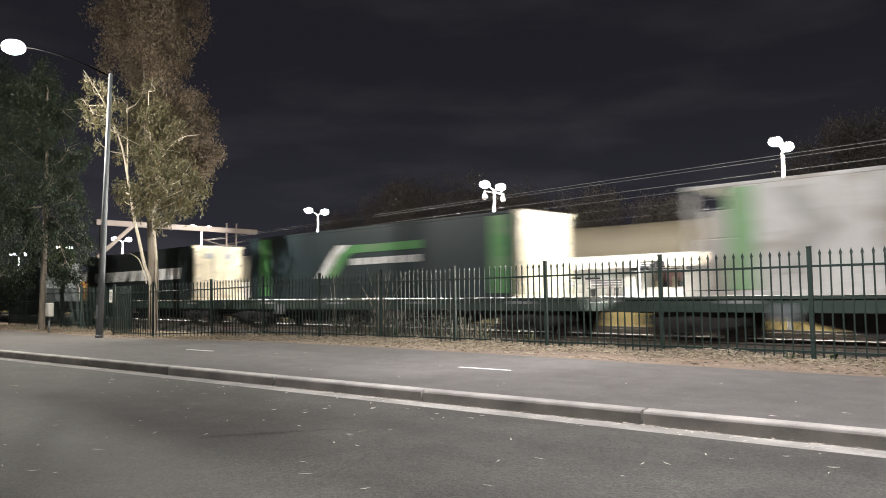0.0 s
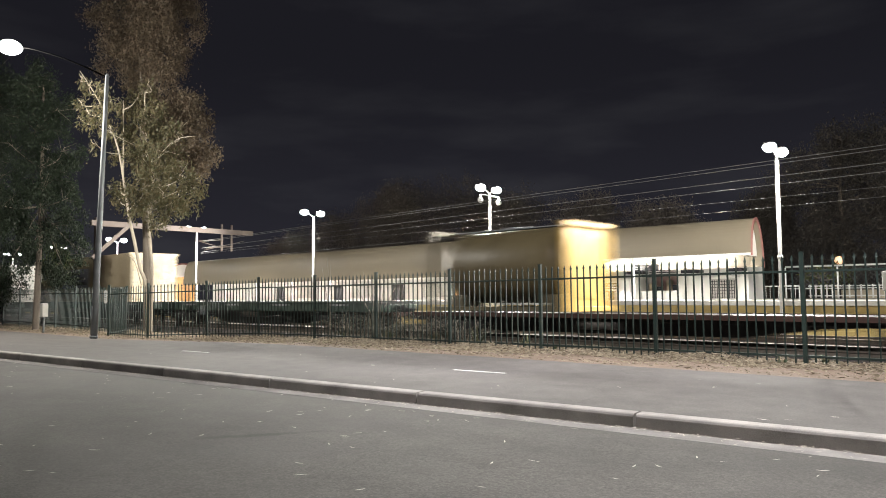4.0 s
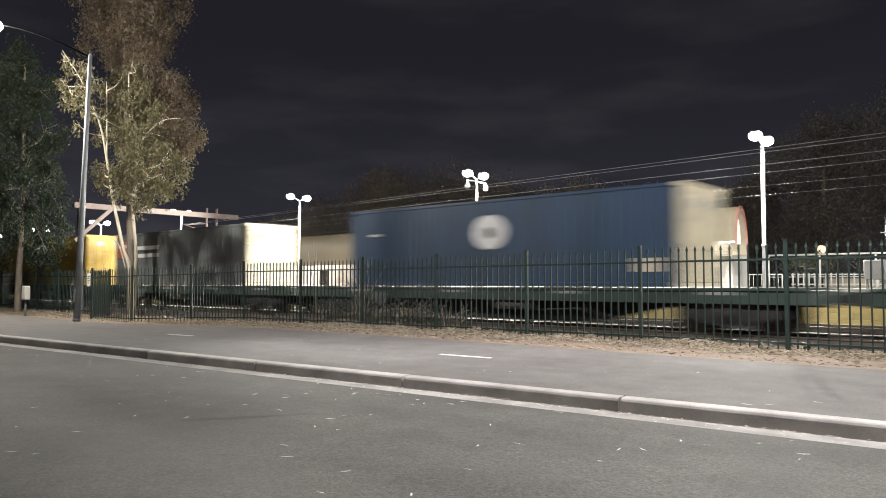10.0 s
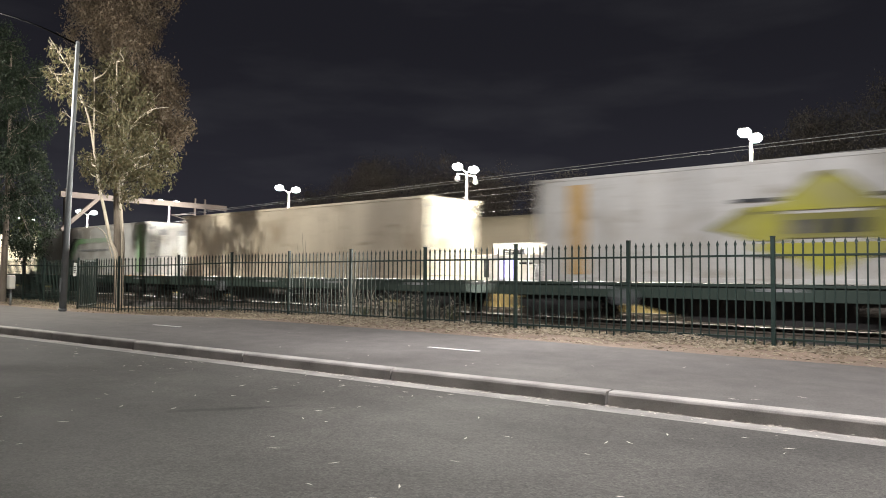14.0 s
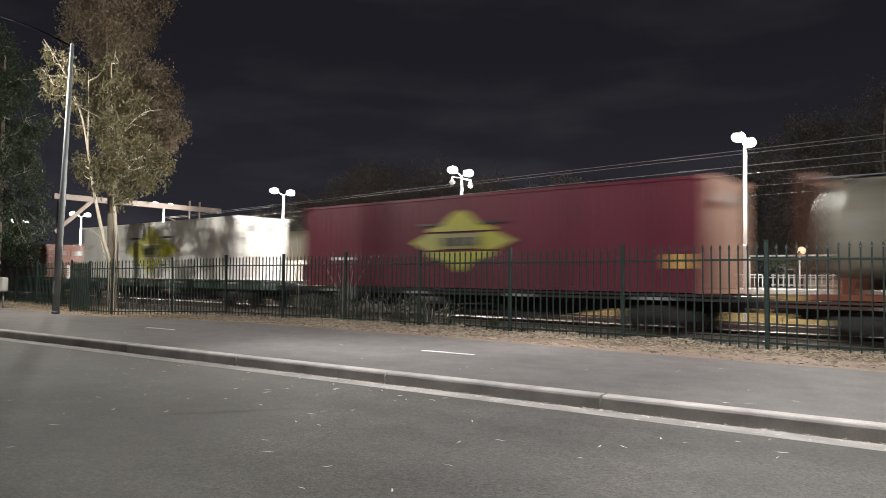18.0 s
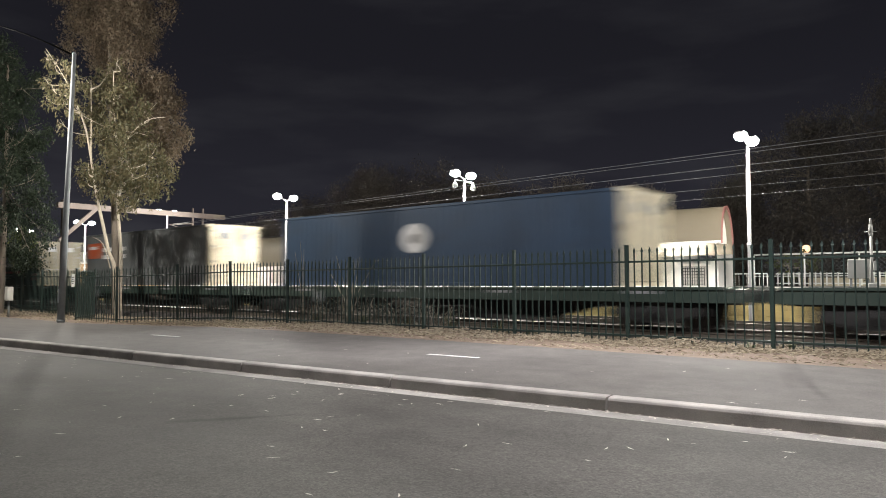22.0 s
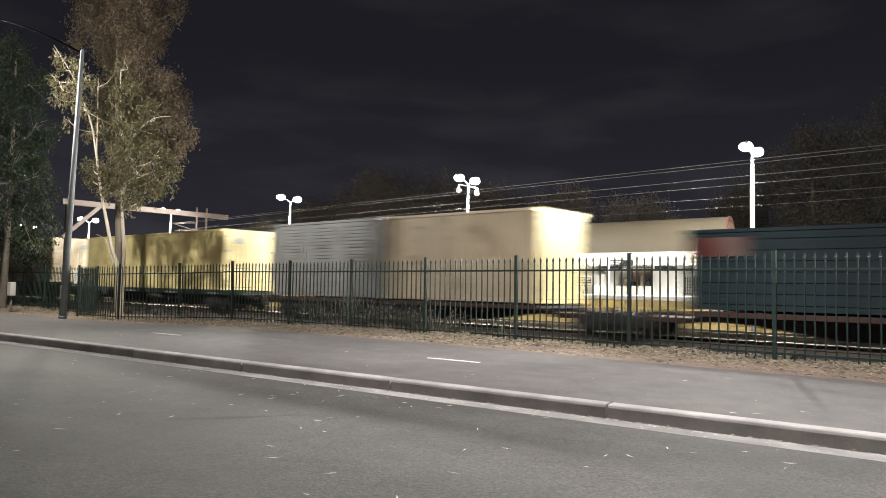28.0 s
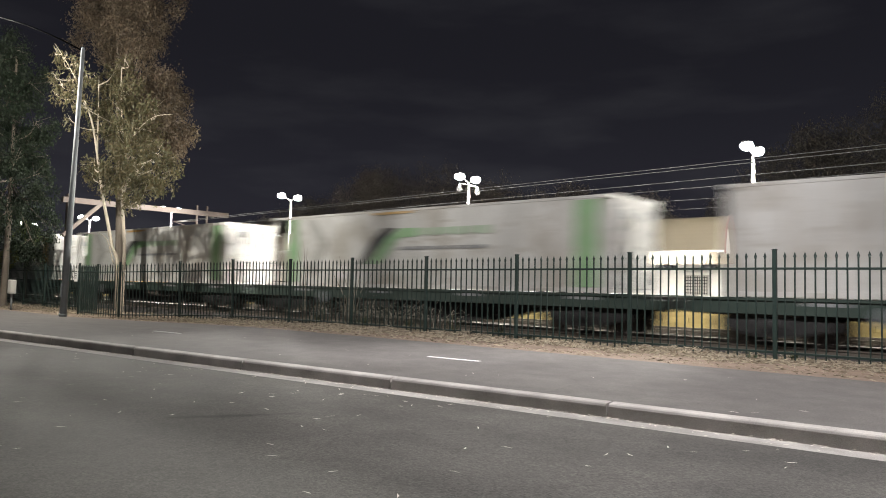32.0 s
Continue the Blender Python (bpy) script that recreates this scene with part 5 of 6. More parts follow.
def container(label, x0, L, h, paint, skin=corrugated, end=None, marks=(), recess=False, roof=True, posts=None, drop=0.0):
    """A freight container: walls, roof, base rails, posts, doors with locking rods."""
    m = PM[paint]
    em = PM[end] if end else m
    ob = thing("freight_container", label, "container", pose(x0 + L / 2, TRACK_Y, RAIL_Z + DECK - drop + 0.02), "freight containers")
    MOVERS.append((ob, x0 + L / 2, TRACK_Y, RAIL_Z + DECK - drop + 0.02))
    cut = 1.0 if recess else 0.0
    Lb = L - cut
    shift = pose(cut / 2, 0, 0)
    part("side_wall", cached(("side_wall", KIND[skin], Lb, h, -1), lambda: skin(Lb, h, -1), m), None, ob, at=shift)
    part("side_wall", cached(("side_wall", KIND[skin], Lb, h, 1), lambda: skin(Lb, h, 1), m), None, ob, at=shift)
    if skin is ribbed_side:
        add_louvres(ob, L, h, m)
    if roof:
        part("roof", cached(("roof", L, h), lambda: boxes((-L / 2 + 0.05, L / 2 - 0.05, -W2 + 0.03, W2 - 0.03, h - 0.06, h - 0.015)), m), None, ob)
    part("floor", cached(("floor", L), lambda: boxes((-L / 2 + 0.05, L / 2 - 0.05, -W2 + 0.07, W2 - 0.07, 0.1, 0.16)), STEEL_DARK), None, ob)
    for s in (-1, 1):
        ya, yb = sorted((s * (W2 - 0.06), s * W2))
        part("base_rail", cached(("base_rail", L, s), lambda: boxes((-L / 2 + 0.16, L / 2 - 0.16, ya, yb, 0.02, 0.13), bevel=0.006), m), None, ob)
        part("top_rail", cached(("top_rail", L, h, s), lambda: boxes((-L / 2 + 0.16, L / 2 - 0.16, ya, yb, h - 0.09, h - 0.005), bevel=0.006), m), None, ob)
        for e in (-1, 1):
            xa, xb = sorted((e * L / 2, e * (L / 2 - 0.15)))
            pm = (PM[posts] if posts else em) if e > 0 else m
            part("corner_post", cached(("corner_post", L, h, s, e), lambda: boxes((xa, xb, ya - (0.03 if s > 0 else 0), yb + (0.03 if s < 0 else 0), 0.12, h - 0.12), (xa, xb, min(ya, yb - 0.16), max(yb, ya + 0.16), 0, 0.12), (xa, xb, min(ya, yb - 0.16), max(yb, ya + 0.16), h - 0.12, h), bevel=0.008), pm), None, ob)
    fx = -L / 2 + 0.06 + cut
    part("front_wall", cached(("front_wall", L, h, cut), lambda: boxes((fx, fx + 0.04, -W2 + 0.06, W2 - 0.06, 0.12, h - 0.08), *[(fx - 0.03, fx, -W2 + 0.2 + i * 0.33, -W2 + 0.36 + i * 0.33, 0.2, h - 0.2) for i in range(7)]), m), None, ob)
    if recess:
        part("cooling_unit", cached(("cooling_unit", L, h), lambda: boxes((-L / 2 + 0.2, -L / 2 + 0.98, -W2 + 0.2, W2 - 0.2, 0.12, h * 0.52), (-L / 2 + 0.3, -L / 2 + 0.98, -W2 + 0.3, W2 - 0.3, h * 0.52, h * 0.78), bevel=0.03), PM["dirty_white"]), None, ob, "pale cooling unit in an open end frame")
    for s in (-1, 1):
        ya, yb = sorted((s * 0.01, s * (W2 - 0.1)))
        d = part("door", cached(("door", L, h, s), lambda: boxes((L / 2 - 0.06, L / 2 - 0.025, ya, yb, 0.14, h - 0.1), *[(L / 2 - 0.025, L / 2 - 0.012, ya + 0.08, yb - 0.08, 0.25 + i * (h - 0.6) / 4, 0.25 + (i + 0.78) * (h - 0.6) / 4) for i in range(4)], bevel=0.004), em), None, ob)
        for k in (0.3, 0.72):
            y = ya + (yb - ya) * k
            part("lock_rod", cached(("lock_rod", L, h, round(y, 2)), lambda: tubes(((L / 2 - 0.0, y, 0.1), (L / 2 - 0.0, y, h - 0.08), 0.017), ((L / 2, y, 0.95), (L / 2, y + 0.32, 0.95), 0.014), n=6), GALV), None, d)
        for k in range(4):
            hz = 0.35 + k * (h - 0.7) / 3
            part("hinge", cached(("hinge", L, h, s, k), lambda: boxes((L / 2 - 0.03, L / 2 - 0.003, min(s * (W2 - 0.12), s * (W2 - 0.22)), max(s * (W2 - 0.12), s * (W2 - 0.22)), hz, hz + 0.1)), GALV), None, d)
        part("notice", cached(("notice", L, h, s), lambda: boxes((L / 2 - 0.011, L / 2 - 0.006, s * 0.5 - 0.22, s * 0.5 + 0.22, h - 0.62, h - 0.36)), SIGN["grey"]), None, d, "grey notice plate")
    part("header", cached(("header", L, h), lambda: boxes((L / 2 - 0.08, L / 2 - 0.01, -W2 + 0.1, W2 - 0.1, h - 0.1, h - 0.005)), em), None, ob)
    part("threshold", cached(("threshold", L), lambda: boxes((L / 2 - 0.08, L / 2 - 0.01, -W2 + 0.1, W2 - 0.1, 0.02, 0.13)), em), None, ob)
    for name, pts, colour, *lift in marks:
        proud = 0.014 if lift and lift[0] == 2 else 0.007 if lift or name in ("bar", "stroke") else 0
        part(name, shape([(x - L / 2, z) for x, z in pts], -W2 - 0.001 - proud, 0.006), SIGN[colour], ob, colour.replace("_", " ") + " painted " + name)
    return ob


def raised(marks, dz):
    """The same marks, higher up a taller side."""
    return [(name, [(x, z + dz) for x, z in pts], *rest) for name, pts, *rest in marks]


def rect(x0, x1, z0, z1):
    return [(x0, z0), (x1, z0), (x1, z1), (x0, z1)]


def disc(x, z, r, n=20, sx=1.0):
    return [(x + r * sx * math.cos(6.2832 * i / n), z + r * math.sin(6.2832 * i / n)) for i in range(n)]


def swoosh_marks(L, h, body):
    g = "pale_green" if body == "white" else "green"
    w = "dark" if body == "white" else "white"
    k = "grey" if body == "white" else "white"
    row = "mint" if body == "white" else g
    out = [("stripe", rect(0.98, 1.58, 0.16, h - 0.12), g), ("stripe", rect(L - 1.2, L - 0.5, 0.16, h - 0.12), g),
           ("emblem", [(4.85, 0.8), (5.3, 0.8), (6.15, 1.62), (6.75, 1.98), (6.1, 2.02), (5.7, 1.72)], w),
           ("emblem", [(5.4, 0.8), (5.95, 0.8), (6.7, 1.58), (7.0, 1.68), (7.6, 1.68), (7.6, 1.97), (6.85, 1.98), (6.25, 1.66)], g)]
    if body == "white":
        out += [("emblem", [(2.0, 0.5), (2.5, 0.5), (3.3, 1.5), (2.5, 2.45), (2.0, 2.45), (2.8, 1.5)], "palegrey")]
        out += [("bar", rect(7.66 + 0.5 * i, 8.06 + 0.5 * i, 1.70 if i % 2 else 1.74, 1.95), row) for i in range(6)]
    else:
        out += [("emblem", rect(7.61, 10.5, 1.68, 1.96), row)]
    z0, z1 = (1.27, 1.37) if body == "white" else (1.24, 1.48)
    return out + [("bar", rect(6.9 + i * 0.45, 7.27 + i * 0.45, z0, z1), k) for i in range(8)]


def diamond_marks(L, h, c=7.32, ring=True, size=1.0):
    out = []
    if ring:
        out = [("surround", [(c + e * 0.8, 0.9), (c + e * 2.55, 1.26), (c + e * 1.75, 1.74), (c + e * 0.8, 1.8)], "olive") for e in (-1, 1)]
        out += [("surround", [(c - 0.95, 1.86), (c - 0.2, 2.47), (c + 0.2, 2.47), (c + 0.95, 1.86)], "olive")]
    out += [("emblem", [(c - 1.5, 1.74), (c - 0.9, 1.84), (c - 0.35, 2.26), (c, 2.4), (c + 0.35, 2.26), (c + 0.9, 1.84), (c + 1.5, 1.74), (c + 1.5, 1.64), (c - 1.5, 1.64)], "yellow", 1),
            ("emblem", [(c - 2.3, 1.26), (c - 1.55, 1.58), (c - 0.9, 1.58), (c - 0.9, 0.98), (c - 1.55, 0.98)], "yellow", 1),
            ("emblem", [(c + 2.3, 1.26), (c + 1.55, 1.58), (c + 0.9, 1.58), (c + 0.9, 0.98), (c + 1.55, 0.98)], "yellow", 1),
            ("panel", [(c - 0.86, 1.02), (c - 0.86, 1.56), (c + 0.86, 1.56), (c + 0.86, 1.02)], "olive", 1),
            ("emblem", [(c - 1.5, 0.92), (c + 1.5, 0.92), (c + 1.5, 0.78), (c + 0.7, 0.6), (c, 0.18), (c - 0.7, 0.6), (c - 1.5, 0.78)], "yellow", 1),
            ("bar", rect(c - 1.95, c - 0.98, 1.87, 1.95), "dark"), ("bar", rect(c + 0.98, c + 1.95, 1.87, 1.95), "dark"),
            *[("stroke", rect(c - 0.75 + i * 0.4, c - 0.45 + i * 0.4, 1.12, 1.42), "dark", 2) for i in range(4)],
            ("bar", rect(c - 1.5, c - 0.8, 0.60, 0.67), "dark"), ("bar", rect(c + 0.8, c + 1.5, 0.60, 0.67), "dark")]
    return [(name, [(c + (x - c) * size, 1.28 + (z - 1.28) * size) for x, z in pts], *rest) for name, pts, *rest in out]


def beam_marks(xs, z0, z1, w, colour, slant=0.12):
    """Leaning plain blocks, each under a thin separate bar."""
    out = []
    for x in xs:
        out += [("stroke", [(x + 0.2 * w, z0), (x + 0.68 * w, z0), (x + 0.68 * w + slant, z1 - 0.28), (x + 0.2 * w + slant, z1 - 0.28)], colour),
                ("bar", [(x + 0.1 + slant, z1 - 0.22), (x + w + slant, z1 - 0.22), (x + w + slant, z1), (x + 0.1 + slant, z1)], colour)]
    return out


def row_marks(x, n, z0, z1, w, gap, colour):
    """A row of plain bars, solid and split by turns."""
    out = []
    zm = (z0 + z1) / 2
    for i in range(n):
        a = x + i * (w + gap)
        out.append(("bar", rect(a, a + 0.42 * w, z0, z1), colour))
        out += [("bar", rect(a + 0.48 * w, a + w, zm + 0.08, z1), colour), ("bar", rect(a + 0.48 * w, a + w, z0, zm - 0.1), colour)]
    return out


def orange_marks(n=2, x=0.3):
    out = [("patch", [(x, 1.42), (x, 2.1), (x + 0.12, 2.22), (x + 1.48, 2.22), (x + 1.6, 2.1), (x + 1.6, 1.54), (x + 1.48, 1.42)], "orange"), ("bar", rect(x + 0.2, x + 1.1, 1.9, 2.06), "white")]
    return out + [("bar", rect(x + 1.8, x + 4.1, 1.76 - i * 0.38, 1.95 - i * 0.38), "white") for i in range(n)]


def round_marks(x, z=1.63, r=0.52):
    return [("emblem", disc(x, z, r, 20, 1.2), "white"), ("emblem", disc(x, z - 0.02, r * 0.35, 12), "dark")]


def block_marks(x, n, z0, z1, w, gap, colour, slant=0.12):
    return [("bar", [(x + i * (w + gap), z0), (x + i * (w + gap) + w * (0.55 + 0.45 * ((i * 7) % 3) / 2), z0), (x + i * (w + gap) + w + slant, z1), (x + i * (w + gap) + slant, z1)], colour) for i in range(n)]


def tank(label, x0, L, paint, frame_paint, drop=0.0, end_paint=None, h=2.59):
    """A tank container: a ribbed barrel in an open steel frame."""
    k, mid = h / 2.59, h / 2 + 0.085
    ob = thing("tank_container", label, "tank container", pose(x0 + L / 2, TRACK_Y, RAIL_Z + DECK - drop + 0.02), "freight containers")
    MOVERS.append((ob, x0 + L / 2, TRACK_Y, RAIL_Z + DECK - drop + 0.02))
    bm = bmesh.new()
    n = 28
    prof = [(-L / 2 + 0.2, 0.25 * k), (-L / 2 + 0.28, 0.7 * k), (-L / 2 + 0.5, 1.02 * k), (-L / 2 + 0.8, 1.14 * k)]
    prof += [(-x, r) for x, r in prof[::-1]]
    rings = [[bm.verts.new((x, r * math.cos(6.2832 * q / n), mid + r * math.sin(6.2832 * q / n))) for q in range(n)] for x, r in prof]
    for a, b in zip(rings, rings[1:]):
        for q in range(n):
            bm.faces.new((a[q], a[(q + 1) % n], b[(q + 1) % n], b[q])).smooth = True
    bm.faces.new(rings[0][::-1])
    bm.faces.new(rings[-1])
    part("barrel", bm, PM[paint], ob)
    for x in (-L * 0.28, -L * 0.02, L * 0.24):
        b2 = bmesh.new()
        rr = [[b2.verts.new((x + dx, r * math.cos(6.2832 * q / n), mid + r * math.sin(6.2832 * q / n))) for q in range(n)] for dx, r in ((-0.05, 1.141 * k), (-0.05, 1.165 * k), (0.05, 1.165 * k), (0.05, 1.141 * k))]
        for a, b in zip(rr, rr[1:]):
            for q in range(n):
                b2.faces.new((a[q], a[(q + 1) % n], b[(q + 1) % n], b[q]))
        part("band", b2, PM[paint], ob)
    for e in (-1, 1):
        xa, xb = sorted((e * L / 2, e * (L / 2 - 0.14)))
        part("end_frame", boxes((xa, xb, -W2, -W2 + 0.14, 0, h), (xa, xb, W2 - 0.14, W2, 0, h), (xa, xb, -W2 + 0.14, W2 - 0.14, h - 0.14, h), (xa, xb, -W2 + 0.14, W2 - 0.14, 0.0, 0.14), bevel=0.008), PM[end_paint if end_paint and e > 0 else frame_paint], ob)
    if end_paint:
        part("end_panel", boxes((L / 2 - 0.13, L / 2 - 0.10, -W2 + 0.141, W2 - 0.141, 0.141, h - 0.141)), PM[end_paint], ob, "amber panel for the tank's end dish, brightened as lit")
        part("end_ring", tubes(((L / 2 - 0.10, 0, 1.33), (L / 2 - 0.07, 0, 1.33), 1.02, 0.96), n=28), PM[end_paint], ob)
    for y in (-W2, W2 - 0.1):
        part("base_rail", boxes((-L / 2 + 0.14, L / 2 - 0.14, y, y + 0.1, 0.02, 0.14)), PM[frame_paint], ob)
    part("walkway", boxes((-L / 2 + 0.14, L / 2 - 0.14, -0.3, 0.3, h - 0.06, h - 0.03), (-0.3, 0.3, -0.25, 0.25, h - 0.1, h + 0.02)), GALV, ob)
    for e in (-1, 1):
        part("saddle", boxes((e * (L / 2 - 0.75) - 0.25, e * (L / 2 - 0.75) + 0.25, -0.9, 0.9, 0.1, 0.5)), PM[frame_paint], ob)
    return ob


def wheel_mesh():
    bm = bmesh.new()
    n = 24
    prof = [(-0.07, 0.10), (-0.07, 0.16), (-0.02, 0.20), (-0.02, 0.38), (-0.065, 0.41), (-0.065, 0.455), (0.04, 0.462), (0.045, 0.488), (0.07, 0.485), (0.07, 0.41), (0.02, 0.38), (0.02, 0.2), (0.07, 0.16), (0.07, 0.10)]
    rings = [[bm.verts.new((r * math.cos(6.2832 * k / n), y, r * math.sin(6.2832 * k / n))) for k in range(n)] for y, r in prof]
    for a, b in zip(rings, rings[1:]):
        for k in range(n):
            bm.faces.new((a[k], b[k], b[(k + 1) % n], a[(k + 1) % n]))
    bm.faces.new(rings[0])
    bm.faces.new(rings[-1][::-1])
    bmesh.ops.recalc_face_normals(bm, faces=bm.faces)
    return bm


WHEEL_ME = mesh_from("wheel", wheel_mesh(), WHEEL)
side_prof = [(-1.28, 0.40), (-1.28, 0.62), (-0.7, 0.70), (-0.45, 0.80), (0.45, 0.80), (0.7, 0.70), (1.28, 0.62), (1.28, 0.40), (0.98, 0.36), (0.55, 0.26), (0.3, 0.2), (-0.3, 0.2), (-0.55, 0.26), (-0.98, 0.36)]
SIDE_ME = mesh_from("side_frame", extrude(side_prof, "y", -0.06, 0.06), STEEL_DARK)
SPRING_ME = mesh_from("spring_nest", tubes(*[((x, -0.08, 0.30), (x, -0.08, 0.62), 0.07) for x in (-0.2, 0, 0.2)], n=8), STEEL_DARK)
BOLSTER_ME = mesh_from("bogie", boxes((-0.2, 0.2, -1.1, 1.1, 0.55, 0.85), (-0.04, 0.04, -0.2, 0.2, 0.85, 0.93), bevel=0.02), STEEL_DARK)
AXLE_ME = mesh_from("axle", tubes(((0, -1.12, 0.462), (0, 1.12, 0.462), 0.075), ((0, -1.2, 0.462), (0, -1.08, 0.462), 0.13), ((0, 1.08, 0.462), (0, 1.2, 0.462), 0.13), n=10), STEEL_DARK)
COUPLER_ME = mesh_from("coupler", boxes((0.0, 0.55, -0.08, 0.08, 0.76, 0.94), (0.38, 0.66, -0.16, 0.14, 0.7, 1.0), bevel=0.03), STEEL_DARK)


def wagon(x0, x1, material, label, gear, drop=0.0):
    """A flat wagon: fish-belly side sills, decking, bogies, couplers, brake gear; drop lowers its deck on smaller wheels."""
    L = x1 - x0
    ob = thing("flat_wagon", label, "wagon", pose((x0 + x1) / 2, TRACK_Y, RAIL_Z), "flat wagons")
    MOVERS.append((ob, (x0 + x1) / 2, TRACK_Y, RAIL_Z))
    hl = L / 2
    a, b = hl - 3.5, hl - 6.0 if L > 15 else hl - 5.0
    top = DECK - drop
    sill = 0.16 if drop else 0.36
    deep = DECK - (0.92 if L > 15 else 0.7)
    for y in (-1.22, 1.14):
        part("side_sill", boxes((-hl, hl, y, y + 0.08, top - sill, top - 0.05), bevel=0.008), material, ob)
    belly = [(-hl, top - 0.1), (-hl, top - 0.3), (-a, top - 0.40), (-a + 0.4, top - 0.46), (-b, deep), (b, deep), (a - 0.4, top - 0.46), (a, top - 0.40), (hl, top - 0.3), (hl, top - 0.1)]
    fl = [(-hl + 0.02, hl - 0.02, y0, y0 + 0.12, top - 0.05, top + 0.012) for y0 in (-1.26, 1.14)]
    part("sill_flange", boxes(*fl, bevel=0.006), material, ob)
    part("deck", boxes((-hl, hl, -1.13, 1.13, top - 0.10, top - 0.03)), STEEL_DARK, ob)
    for y in (-0.75, 0.63):
        part("belly_girder", extrude(belly, "y", y, y + 0.12), STEEL_DARK, ob)
    part("centre_sill", boxes((-hl, hl, -0.22, 0.22, top - 0.42, top - 0.1)), STEEL_DARK, ob)
    for k in np.arange(-b, b + 0.1, 2 * b / 5):
        part("cross_bearer", boxes((k - 0.05, k + 0.05, -1.13, 1.13, top - 0.30, top - 0.102)), STEEL_DARK, ob)
    for e in (-1, 1):
        bo = part("bogie", BOLSTER_ME, None, ob, at=pose(e * (hl - 2.0), 0, 0) @ (Matrix.Diagonal((0.8, 1, 0.78, 1)) if drop else Matrix.Identity(4)))
        for s in (-1, 1):
            part("side_frame", SIDE_ME, None, bo, at=pose(0, s * 1.02, 0))
            part("spring_nest", SPRING_ME, None, bo, at=pose(0, s * 1.02 + (0.08 if s > 0 else 0), 0))
            part("axle", AXLE_ME, None, bo, at=pose(s * 0.9, 0, 0))
            for w in (-1, 1):
                part("wheel", WHEEL_ME, None, bo, at=pose(s * 0.9, w * 0.7525, 0.462, 0, 0, 0 if w < 0 else 180))
        part("coupler", COUPLER_ME, None, ob, at=pose(e * (hl - 0.05), 0, -drop, 0, 0, 0 if e > 0 else 180))
        part("headstock", boxes((e * hl - 0.04, e * hl + 0.04, -1.2, 1.2, top - sill, top - 0.11), bevel=0.01), material, ob)
    part("brake_reservoir", tubes(((gear - 0.55, -0.95, 0.62), (gear + 0.55, -0.95, 0.62), 0.19), n=12), WAGON_GREY, ob)
    part("brake_lever", tubes(((gear + 0.9, -1.05, 0.45), (gear + 2.3, -1.05, 0.52), 0.03), ((gear + 2.3, -1.05, 0.52), (gear + 3.2, -1.1, 0.30), 0.025), n=6), STEEL_DARK, ob)
    part("hand_wheel", tubes(((-a + 0.8, -1.30, 0.72), (-a + 0.8, -1.27, 0.72), 0.22), n=16), GALV, ob, "pale hand brake wheel")
    for k in (-0.34, -0.1, 0.13, 0.36):
        part("plate", boxes((k * L, k * L + 0.8, -1.226, -1.221, top - 0.15, top - 0.07)), SIGN["grey"], ob)
    for k in np.arange(-hl + 1.2, hl - 1, 2.4):
        part("twist_lock", boxes((k - 0.09, k + 0.09, -1.28, -1.18, top + 0.013, top + 0.02)), GALV, ob)
    return ob


